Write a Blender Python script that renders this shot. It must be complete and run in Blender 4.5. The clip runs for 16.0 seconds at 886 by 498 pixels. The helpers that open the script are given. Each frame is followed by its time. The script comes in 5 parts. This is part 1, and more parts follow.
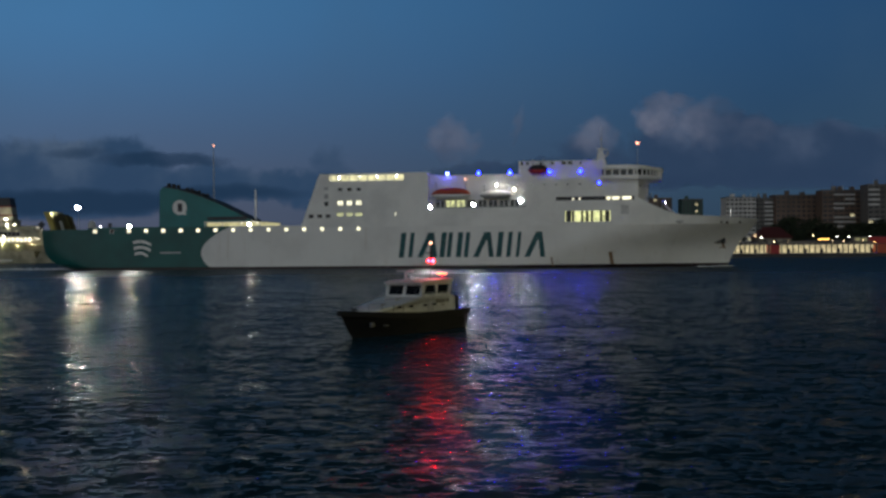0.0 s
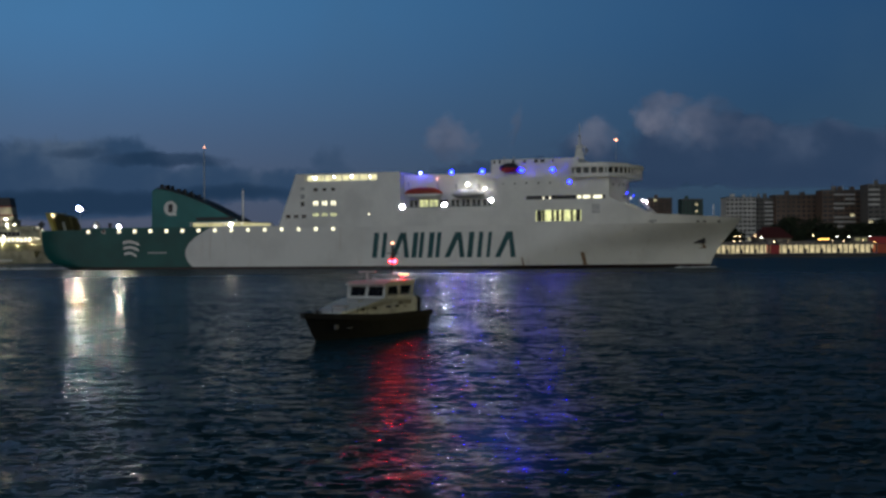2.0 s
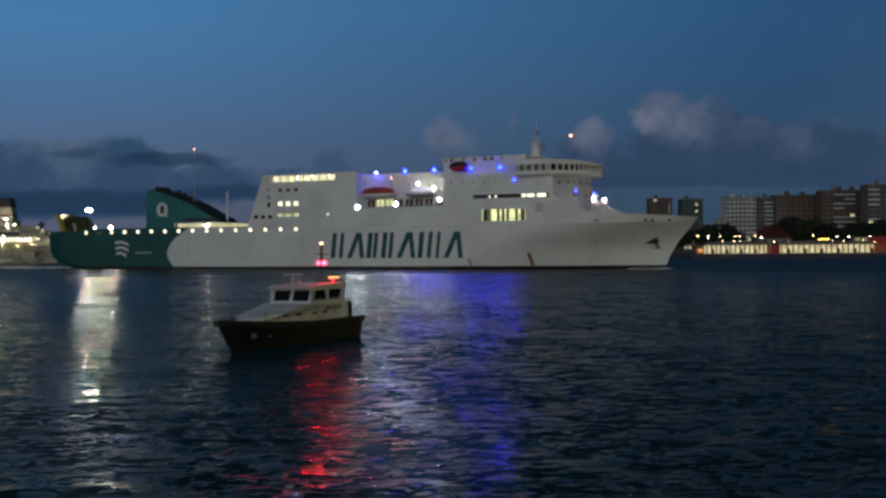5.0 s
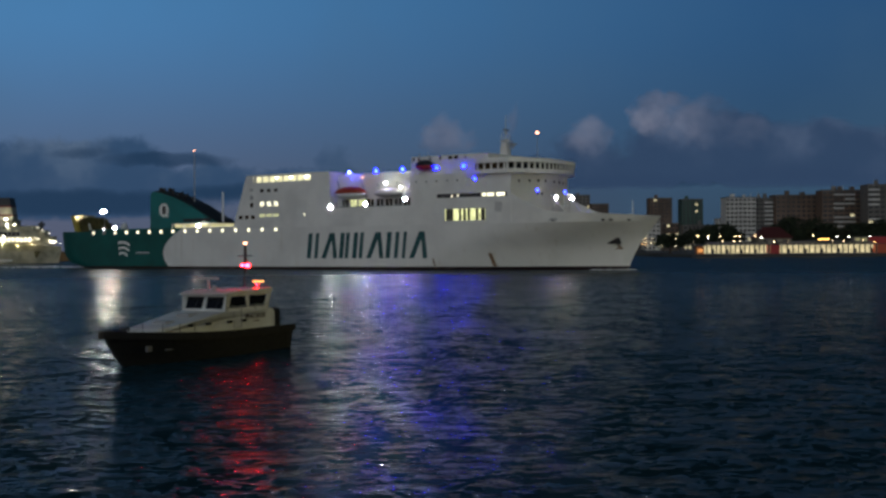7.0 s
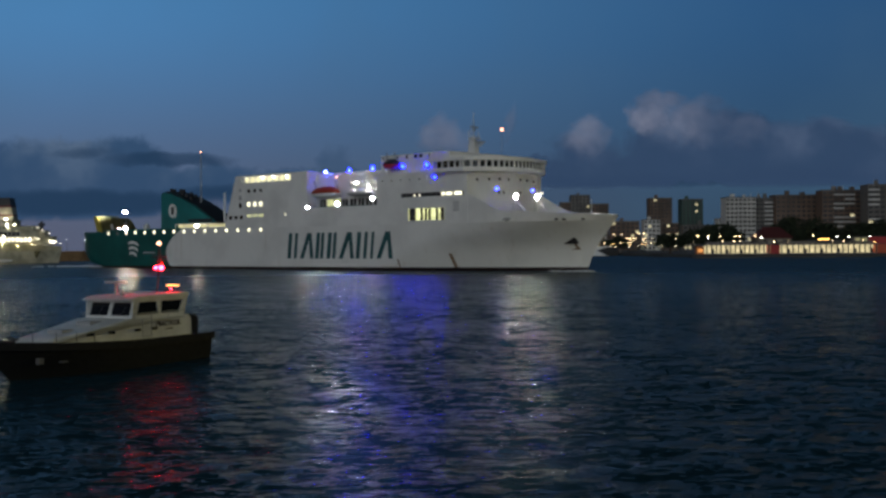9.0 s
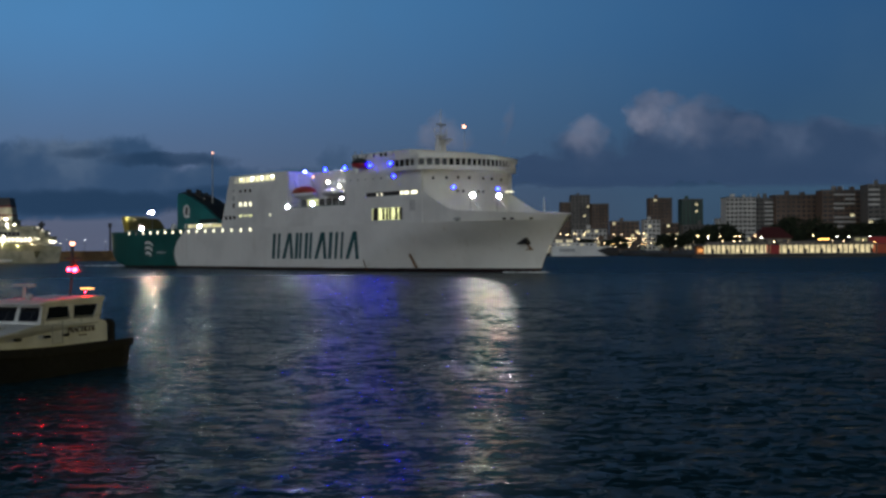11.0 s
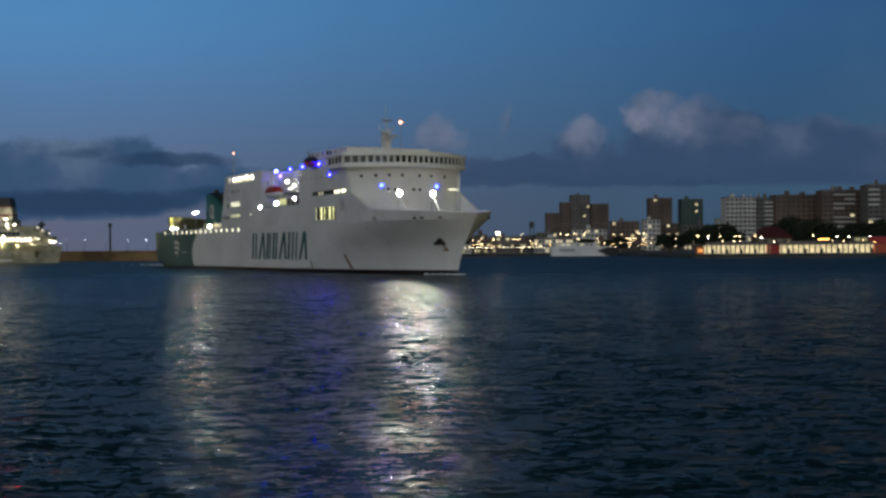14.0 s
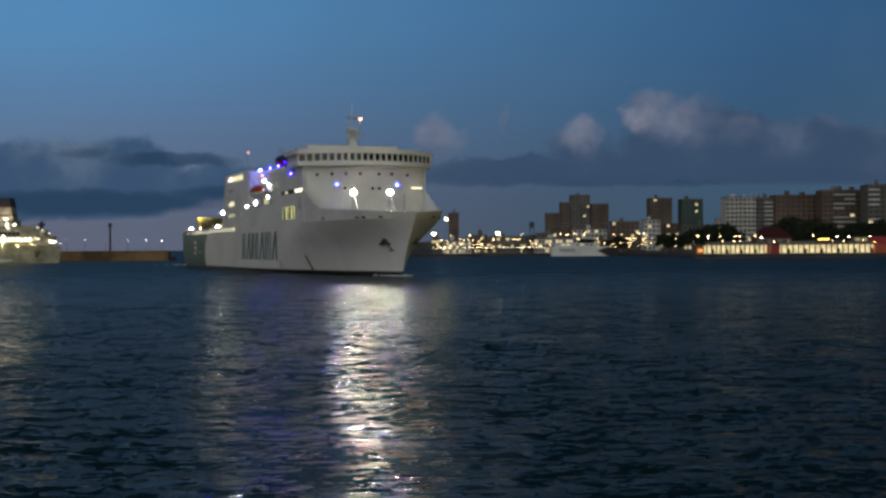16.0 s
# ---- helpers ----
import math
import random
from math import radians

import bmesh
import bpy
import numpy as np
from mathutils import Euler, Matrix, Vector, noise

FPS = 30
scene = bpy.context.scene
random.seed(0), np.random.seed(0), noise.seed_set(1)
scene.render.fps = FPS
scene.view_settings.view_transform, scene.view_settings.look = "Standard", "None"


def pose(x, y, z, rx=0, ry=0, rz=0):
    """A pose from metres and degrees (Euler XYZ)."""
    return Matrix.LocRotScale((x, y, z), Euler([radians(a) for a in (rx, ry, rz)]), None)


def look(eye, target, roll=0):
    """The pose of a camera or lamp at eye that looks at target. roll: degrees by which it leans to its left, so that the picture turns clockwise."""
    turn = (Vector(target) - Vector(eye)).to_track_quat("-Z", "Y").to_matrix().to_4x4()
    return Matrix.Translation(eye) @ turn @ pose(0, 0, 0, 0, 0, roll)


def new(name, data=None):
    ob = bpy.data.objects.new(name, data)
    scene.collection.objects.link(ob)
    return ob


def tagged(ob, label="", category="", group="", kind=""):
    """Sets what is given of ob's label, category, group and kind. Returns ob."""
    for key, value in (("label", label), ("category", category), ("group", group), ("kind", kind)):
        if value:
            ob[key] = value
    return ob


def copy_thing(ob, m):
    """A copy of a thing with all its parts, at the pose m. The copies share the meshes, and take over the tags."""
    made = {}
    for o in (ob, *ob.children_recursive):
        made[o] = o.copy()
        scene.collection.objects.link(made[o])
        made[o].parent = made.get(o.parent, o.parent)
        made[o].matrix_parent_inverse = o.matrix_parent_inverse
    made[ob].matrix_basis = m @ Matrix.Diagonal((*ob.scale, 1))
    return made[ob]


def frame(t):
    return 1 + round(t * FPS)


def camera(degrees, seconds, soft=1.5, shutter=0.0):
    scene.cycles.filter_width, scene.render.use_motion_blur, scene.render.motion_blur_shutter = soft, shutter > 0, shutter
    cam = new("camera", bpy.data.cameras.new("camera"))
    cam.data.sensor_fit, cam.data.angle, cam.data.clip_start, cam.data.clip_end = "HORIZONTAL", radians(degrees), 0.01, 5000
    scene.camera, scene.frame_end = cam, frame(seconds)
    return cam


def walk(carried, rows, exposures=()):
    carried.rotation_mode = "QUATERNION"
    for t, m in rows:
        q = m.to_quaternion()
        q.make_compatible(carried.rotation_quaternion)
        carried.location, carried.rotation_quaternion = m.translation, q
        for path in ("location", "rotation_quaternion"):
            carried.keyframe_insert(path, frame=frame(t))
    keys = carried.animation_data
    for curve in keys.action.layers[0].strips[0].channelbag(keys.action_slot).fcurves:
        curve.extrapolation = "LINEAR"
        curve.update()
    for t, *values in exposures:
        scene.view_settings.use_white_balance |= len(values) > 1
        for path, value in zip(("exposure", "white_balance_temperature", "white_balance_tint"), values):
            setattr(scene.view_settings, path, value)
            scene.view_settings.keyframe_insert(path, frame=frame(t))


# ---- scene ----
cam = camera(41.53, 16.0, soft=2.8)
EYE = (0.0, 0.0, 5.33)
still = look(EYE, (0.0, 100.0, 5.169), -0.428)
walk(cam, [(0.0, still), (16.0, still)], exposures=[(0.0, -0.10, 6500, 10), (4.0, 0.05, 6500, 10), (9.0, 0.23, 6500, 10), (13.5, 0.40, 6550, 10), (16.0, 0.48, 7050, 10)])

# ---- world and large light: dusk, after-glow behind the camera ----
world = bpy.data.worlds.new("dusk")
scene.world = world
world.use_nodes = True
wn = world.node_tree
sky = wn.nodes.new("ShaderNodeTexSky")
sky.sky_type = "NISHITA"
sky.sun_disc = False
sky.sun_elevation = radians(1.0)
sky.sun_rotation = radians(235)
sky.air_density, sky.dust_density, sky.ozone_density = 1.0, 0.6, 2.5
bg = wn.nodes["Background"]
bg.inputs["Strength"].default_value = 0.040
wn.links.new(sky.outputs["Color"], bg.inputs["Color"])

glow_data = bpy.data.lights.new("sun", "SUN")
glow_data.energy = 0.80
glow_data.angle = radians(80)
glow_data.color = (0.84, 0.93, 1.0)
glow = new("sun", glow_data)
glow.matrix_world = look((-26, -91, 17), (0, 0, 0))


# ---- node helpers ----
class Nodes:
    def __init__(self, name):
        self.mat = bpy.data.materials.new(name)
        self.mat.use_nodes = True
        self.t = self.mat.node_tree
        self.t.nodes.clear()
        self.out = self.t.nodes.new("ShaderNodeOutputMaterial")

    def add(self, kind, **values):
        n = self.t.nodes.new("ShaderNode" + kind)
        for key, v in values.items():
            self.put(n, key.replace("_", " "), v)
        return n

    def put(self, n, key, v):
        sock = n.inputs[int(key)] if key.strip().isdigit() else n.inputs[key]
        if hasattr(v, "is_output"):
            self.t.links.new(v, sock)
        else:
            sock.default_value = v

    def math(self, op, a, b=0.0, c=None):
        n = self.t.nodes.new("ShaderNodeMath")
        n.operation = op
        for i, v in enumerate((a, b, c)):
            if v is not None:
                self.put(n, str(i), v)
        return n.outputs[0]

    def xyz(self):
        tc = self.t.nodes.new("ShaderNodeTexCoord")
        s = self.t.nodes.new("ShaderNodeSeparateXYZ")
        self.t.links.new(tc.outputs["Object"], s.inputs[0])
        return tc.outputs["Object"], s.outputs[0], s.outputs[1], s.outputs[2]

    def noise(self, vector, scale, detail=3.0, rough=0.55):
        n = self.add("TexNoise", Scale=scale, Detail=detail, Roughness=rough)
        self.t.links.new(vector, n.inputs["Vector"])
        return n.outputs["Fac"]

    def mix(self, fac, a, b):
        n = self.t.nodes.new("ShaderNodeMix")
        n.data_type = "RGBA"
        for i, v in ((0, fac), (6, a), (7, b)):
            if hasattr(v, "is_output"):
                self.t.links.new(v, n.inputs[i])
            else:
                n.inputs[i].default_value = (*v, 1.0) if isinstance(v, tuple) and len(v) == 3 else v
        return n.outputs[2]

    def step(self, v, lo, hi):
        n = self.t.nodes.new("ShaderNodeMapRange")
        n.interpolation_type = "SMOOTHSTEP"
        for i, x in enumerate((v, lo, hi, 0.0, 1.0)):
            self.put(n, str(i), x)
        return n.outputs[0]

    def finish(self, shader):
        self.t.links.new(shader, self.out.inputs["Surface"])
        return self.mat


def paint(name, color, rough=0.45, metal=0.0, coarse=0.25, fine=4.0, vary=0.18, bump=0.02, dirt=None):
    """Painted or plain surface with stains at two scales and fine relief."""
    n = Nodes(name)
    vec, _, _, _ = n.xyz()
    big, small = n.noise(vec, coarse, 4.0), n.noise(vec, fine, 3.0)
    dark = tuple(c * (1 - vary) for c in color) if dirt is None else dirt
    light = tuple(min(1.0, c * (1 + vary * 0.5)) for c in color)
    col = n.mix(n.step(big, 0.35, 0.7), light, dark)
    col = n.mix(n.math("MULTIPLY", n.step(small, 0.5, 0.8), 0.35), col, dark)
    b = n.add("BsdfPrincipled", Base_Color=col, Metallic=metal)
    n.put(b, "Roughness", n.math("MULTIPLY_ADD", small, 0.25, rough - 0.1))
    bp = n.add("Bump", Strength=0.4, Distance=bump, Height=small)
    n.t.links.new(bp.outputs[0], b.inputs["Normal"])
    return n.finish(b.outputs[0])


def emit(name, color, strength, vary=0.0, scale=1.0):
    n = Nodes(name)
    e = n.add("Emission", Strength=strength)
    if vary:
        vec, _, _, _ = n.xyz()
        f = n.noise(vec, scale, 2.0)
        n.put(e, "Strength", n.math("MULTIPLY_ADD", f, 2 * vary * strength, strength * (1 - vary)))
    e.inputs["Color"].default_value = (*color, 1)
    if strength < 25:
        n.mat.cycles.emission_sampling = "NONE"  # weak glows are met by chance, so that the floodlights get the lamp samples
    return n.finish(e.outputs[0])


def glass(name, color, rough=0.06):
    n = Nodes(name)
    vec, _, _, _ = n.xyz()
    f = n.noise(vec, 0.8, 2.0)
    b = n.add("BsdfPrincipled", Base_Color=n.mix(f, color, tuple(c * 0.6 for c in color)), Roughness=rough, IOR=1.5)
    return n.finish(b.outputs[0])


# ---- materials ----
WHITE = paint("white_ship_paint", (0.78, 0.78, 0.76), 0.42, coarse=0.12, fine=1.5, vary=0.12)
GREY = paint("grey_paint", (0.42, 0.43, 0.44), 0.55)
DECK = paint("green_deck_paint", (0.10, 0.17, 0.15), 0.7, coarse=0.4)
TEAL = paint("teal_paint", (0.012, 0.165, 0.17), 0.4, coarse=0.15)
LETTER = paint("dark_teal_lettering", (0.008, 0.085, 0.095), 0.5)
BLACK = paint("black_paint", (0.012, 0.012, 0.013), 0.5)
BOAT_BLACK = paint("black_boat_hull", (0.002, 0.003, 0.004), 0.8, coarse=0.9, fine=5.0, vary=0.5)
RUBBER = paint("black_rubber", (0.005, 0.005, 0.005), 0.8)
DARK = paint("dark_metal", (0.05, 0.05, 0.055), 0.5, metal=0.4)
STEEL = paint("galvanised_steel", (0.35, 0.36, 0.37), 0.45, metal=0.6)
ORANGE = paint("orange_glassfibre", (0.42, 0.05, 0.02), 0.4)
RED = paint("red_paint", (0.42, 0.02, 0.02), 0.45)
LETTER_BROWN = paint("brown_lettering", (0.07, 0.05, 0.035), 0.6)
OLIVE = paint("olive_deck_paint", (0.115, 0.10, 0.035), 0.6, coarse=0.5, fine=4, vary=0.35)
# cream with the yellow of lamplight mixed into the base colour
SHIP_CREAM = paint("lamp_tinted_cream", (0.50, 0.47, 0.34), 0.55, coarse=0.25, fine=1.5, vary=0.35)
YELLOW = paint("yellow_paint", (0.40, 0.32, 0.06), 0.5)
RUST = paint("rust_streak", (0.26, 0.17, 0.10), 0.8)
CREAM = paint("cream_boat_paint", (0.70, 0.71, 0.68), 0.4, coarse=0.8, fine=6)
CONCRETE = paint("quay_concrete", (0.28, 0.27, 0.25), 0.85, coarse=0.1, fine=1.0, vary=0.3, bump=0.05)
OCHRE = paint("ochre_stone", (0.27, 0.165, 0.075), 0.85, coarse=0.12, fine=0.7, vary=0.5, bump=0.06)
EARTH = paint("dark_ground", (0.09, 0.085, 0.075), 0.9, coarse=0.02, fine=0.3, vary=0.4)
PALE_WALL = paint("pale_render", (0.66, 0.63, 0.58), 0.8, coarse=0.05, fine=0.5, vary=0.2)
BROWN_WALL = paint("brown_brick", (0.17, 0.115, 0.085), 0.85, coarse=0.06, fine=0.4, vary=0.45)
GREY_WALL = paint("grey_facade", (0.17, 0.155, 0.14), 0.85, coarse=0.06, fine=0.4, vary=0.4)
ROOF_RED = paint("maroon_roof", (0.07, 0.012, 0.012), 0.7, coarse=0.3)
LEAF = paint("pine_foliage", (0.022, 0.035, 0.016), 0.8, coarse=0.3, fine=2.0, vary=0.5)
BARK = paint("bark", (0.10, 0.07, 0.05), 0.9)
FADED = paint("faded_grey_mark", (0.15, 0.15, 0.15), 0.7)
FOAM = paint("sea_foam", (0.62, 0.66, 0.68), 0.8, coarse=0.6, fine=5.0, vary=0.35, bump=0.04)
WIN_DARK = glass("dark_window_glass", (0.012, 0.014, 0.018))
WIN_FAR = glass("dusky_window_glass", (0.045, 0.042, 0.042), 0.3)
WIN_LIT = emit("lit_window", (1.0, 0.88, 0.52), 0.6, 0.5, 0.9)
WIN_SHIP = emit("lit_ship_window", (1.0, 0.96, 0.68), 1.7, 0.85, 1.6)
SALOON = emit("saloon_glow", (0.97, 1.0, 0.48), 0.85, 1.0, 0.9)
FLOOD = emit("floodlight_lens", (1.0, 0.98, 0.88), 2300)
# concrete darkened to hold down the sun lamp on the quay face
QUAY_EDGE = paint("darkened_concrete", (0.05, 0.05, 0.048), 0.7, coarse=0.1, fine=1.0, vary=0.3, bump=0.05)
FLOOD_COOL = emit("deck_lamp_lens", (0.86, 0.94, 1.0), 2000)
GALLERY_LAMP = emit("gallery_lamp_lens", (1.0, 0.97, 0.88), 170)
BOW_FLOOD = emit("bow_floodlight_lens", (1.0, 0.99, 0.88), 2200)
BLUE = emit("blue_lamp_lens", (0.00015, 0.0004, 1.0), 1550)
STERN_SIDE = emit("stern_side_lens", (1.0, 0.98, 0.88), 1500)
STERN_FLOOD = emit("added_stern_lens", (1.0, 0.98, 0.90), 5600)
BLUE_RECESS = emit("blue_boat_lamp_lens", (0.0006, 0.0012, 1.0), 900)
RECESS_WHITE = emit("boat_deck_lamp_lens", (1.0, 0.95, 0.80), 60)
BLUE_BOW = emit("blue_bow_lens", (0.004, 0.008, 1.0), 110)
BLUE_SOFT = emit("blue_recess_lens", (0.06, 0.08, 1.0), 70)
NAV_WHITE = emit("masthead_lens", (1.0, 0.42, 0.25), 5)
PIER_LAMP = emit("breakwater_lens", (0.92, 0.96, 1.0), 30)
NAV_RED = emit("red_lens", (1.0, 0.0012, 0.0035), 820)
AMBER = emit("amber_strip", (1.0, 0.45, 0.12), 3)
LAMP_WARM = emit("street_lamp_lens", (1.0, 0.72, 0.36), 9)
LAMP_PALE = emit("promenade_lamp_lens", (1.0, 0.86, 0.55), 8)
LAMP_BIG = emit("harbour_floodlight_lens", (1.0, 0.86, 0.46), 20)
LAMP_ORANGE = emit("sodium_lens", (1.0, 0.50, 0.15), 7)
PROMENADE = emit("promenade_glow", (1.0, 0.95, 0.74), 1.7, 1.2, 1.2)
MAROON = paint("funnel_red", (0.20, 0.03, 0.025), 0.5)
PAVILION = emit("pavilion_wall_glow", (1.0, 0.84, 0.48), 0.60, 0.95, 0.45)


def hull_paint():
    """White sides, teal stern with a rounded border, dark boot-topping, rust runs."""
    n = Nodes("ferry_hull_paint")
    vec, x, y, z = n.xyz()
    d = n.math("ABSOLUTE", n.math("SUBTRACT", z, 4.2))
    edge = n.math("MULTIPLY_ADD", n.math("POWER", d, 2.0), 0.17, 45.0)
    aft = n.math("LESS_THAN", x, edge)
    big, small = n.noise(vec, 0.10, 4.0), n.noise(vec, 1.4, 4.0)
    stretch = n.add("Mapping")
    n.t.links.new(vec, stretch.inputs[0])
    stretch.inputs["Scale"].default_value = (1.0, 1.0, 0.07)
    run = n.noise(stretch.outputs[0], 0.8, 4.0, 0.65)
    white = n.mix(n.step(big, 0.4, 0.7), (0.79, 0.79, 0.77), (0.70, 0.70, 0.68))
    white = n.mix(n.math("MULTIPLY", n.step(run, 0.56, 0.75), 0.35), white, (0.52, 0.46, 0.38))
    teal = n.mix(n.step(big, 0.35, 0.7), (0.005, 0.115, 0.108), (0.004, 0.082, 0.078))
    col = n.mix(aft, white, teal)
    low = n.math("LESS_THAN", z, n.math("MULTIPLY_ADD", x, 0.002, 0.55))
    col = n.mix(low, col, n.mix(small, (0.03, 0.012, 0.012), (0.010, 0.010, 0.012)))
    b = n.add("BsdfPrincipled", Base_Color=col)
    n.put(b, "Roughness", n.math("MULTIPLY_ADD", small, 0.2, 0.3))
    dent = n.noise(vec, 0.45, 2.0)
    bp = n.add("Bump", Strength=0.5, Distance=0.05, Height=dent)
    n.t.links.new(bp.outputs[0], b.inputs["Normal"])
    return n.finish(b.outputs[0])


HULL = hull_paint()


def water_material():
    """Dark water whose surface tilts with ripples at three scales, crests lying across the view."""
    n = Nodes("harbour_water")
    vec, _, _, _ = n.xyz()
    m = n.add("Mapping")
    n.t.links.new(vec, m.inputs[0])
    m.inputs["Scale"].default_value = (0.55, 1.0, 1.0)
    total = None
    for scale, detail, k in ((0.25, 2.0, 0.42), (0.9, 2.0, 0.95), (2.6, 2.0, 1.50), (6.5, 2.0, 1.35)):
        t = n.add("TexNoise", Scale=scale, Detail=detail, Roughness=0.5)
        n.t.links.new(m.outputs[0], t.inputs["Vector"])
        d = n.add("VectorMath")
        d.operation = "MULTIPLY_ADD"
        n.t.links.new(t.outputs["Color"], d.inputs[0])
        d.inputs[1].default_value = (k * 0.74, k, 0.0)
        d.inputs[2].default_value = (-0.5 * k * 0.74, -0.5 * k, 0.0)
        if total is None:
            total = d.outputs[0]
        else:
            add = n.add("VectorMath")
            add.operation = "ADD"
            n.t.links.new(total, add.inputs[0])
            n.t.links.new(d.outputs[0], add.inputs[1])
            total = add.outputs[0]
    # far ripples tilted towards the camera, to lift reflections off the hull
    reach = n.add("VectorMath")
    reach.operation = "LENGTH"
    n.t.links.new(vec, reach.inputs[0])
    lean = n.add("VectorMath")
    lean.operation = "MULTIPLY_ADD"
    n.t.links.new(n.step(reach.outputs["Value"], 30.0, 220.0), lean.inputs[0])
    lean.inputs[1].default_value = (0.0, -0.062, 0.0)
    n.t.links.new(total, lean.inputs[2])
    # steepness fitted to the camera's view by distance; the inner basin is sheltered, calmer
    lanes = n.math("MULTIPLY", n.math("SUBTRACT", n.noise(m.outputs[0], 0.035, 3.0), 0.5), 0.8)
    calm = n.add("VectorMath")
    calm.operation = "SCALE"
    n.t.links.new(lean.outputs[0], calm.inputs[0])
    n.put(calm, "Scale", n.math("MULTIPLY_ADD", n.step(reach.outputs["Value"], 255.0, 330.0), -0.42, n.math("ADD", lanes, n.math("MULTIPLY_ADD", n.step(reach.outputs["Value"], 25.0, 150.0), -0.9, 1.7))))
    total = calm.outputs[0]
    geo = n.add("NewGeometry")
    add = n.add("VectorMath")
    add.operation = "ADD"
    n.t.links.new(geo.outputs["Normal"], add.inputs[0])
    n.t.links.new(total, add.inputs[1])
    unit = n.add("VectorMath")
    unit.operation = "NORMALIZE"
    n.t.links.new(add.outputs[0], unit.inputs[0])
    far = n.math("MULTIPLY_ADD", n.step(reach.outputs["Value"], 150.0, 300.0), 0.7, n.step(reach.outputs["Value"], 10.0, 400.0))
    # IOR set below water's 1.33, to weaken the reflected sky
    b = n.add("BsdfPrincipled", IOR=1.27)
    n.put(b, "Base Color", n.mix(n.noise(vec, 0.3, 3.0), (0.003, 0.010, 0.014), (0.004, 0.014, 0.018)))
    n.put(b, "Roughness", n.math("MULTIPLY_ADD", far, 0.15, 0.115))
    n.t.links.new(unit.outputs[0], b.inputs["Normal"])
    # matte teal share added to dim every reflection and lift the darks
    matte = n.add("BsdfDiffuse")
    matte.inputs["Color"].default_value = (0.018, 0.064, 0.084, 1)
    mx = n.add("MixShader")
    mx.inputs[0].default_value = 0.42
    n.t.links.new(b.outputs[0], mx.inputs[1])
    n.t.links.new(matte.outputs[0], mx.inputs[2])
    return n.finish(mx.outputs[0])


WATER = water_material()


# ---- sky backdrop: a far sheet in units of one part in 2067 of its distance ----
def sky_coords(n, dist):
    vec, x, y, z = n.xyz()
    k = 2067.0 / dist
    return vec, n.math("MULTIPLY", x, k), n.math("MULTIPLY", z, k)


def sky_material(dist):
    n = Nodes("dusk_sky")
    vec, u, v = sky_coords(n, dist)
    up = n.step(v, 0.0, 480.0)
    low = n.mix(n.step(u, -780.0, 700.0), (0.080, 0.093, 0.145), (0.027, 0.056, 0.096))
    top = n.mix(n.step(u, -900.0, 900.0), (0.059, 0.188, 0.385), (0.020, 0.071, 0.168))
    col = n.mix(up, low, top)
    # sky colour darkened above the view, so the water mirrors less light
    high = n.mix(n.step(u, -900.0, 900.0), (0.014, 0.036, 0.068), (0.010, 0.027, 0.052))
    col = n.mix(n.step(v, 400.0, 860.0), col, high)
    haze = n.noise(vec, 0.0012, 3.0)
    col = n.mix(n.math("MULTIPLY", n.step(haze, 0.4, 0.75), 0.25), col, (0.052, 0.110, 0.182))
    e = n.add("Emission", Color=col, Strength=1.0)
    n.mat.cycles.emission_sampling = "NONE"
    return n.finish(e.outputs[0])


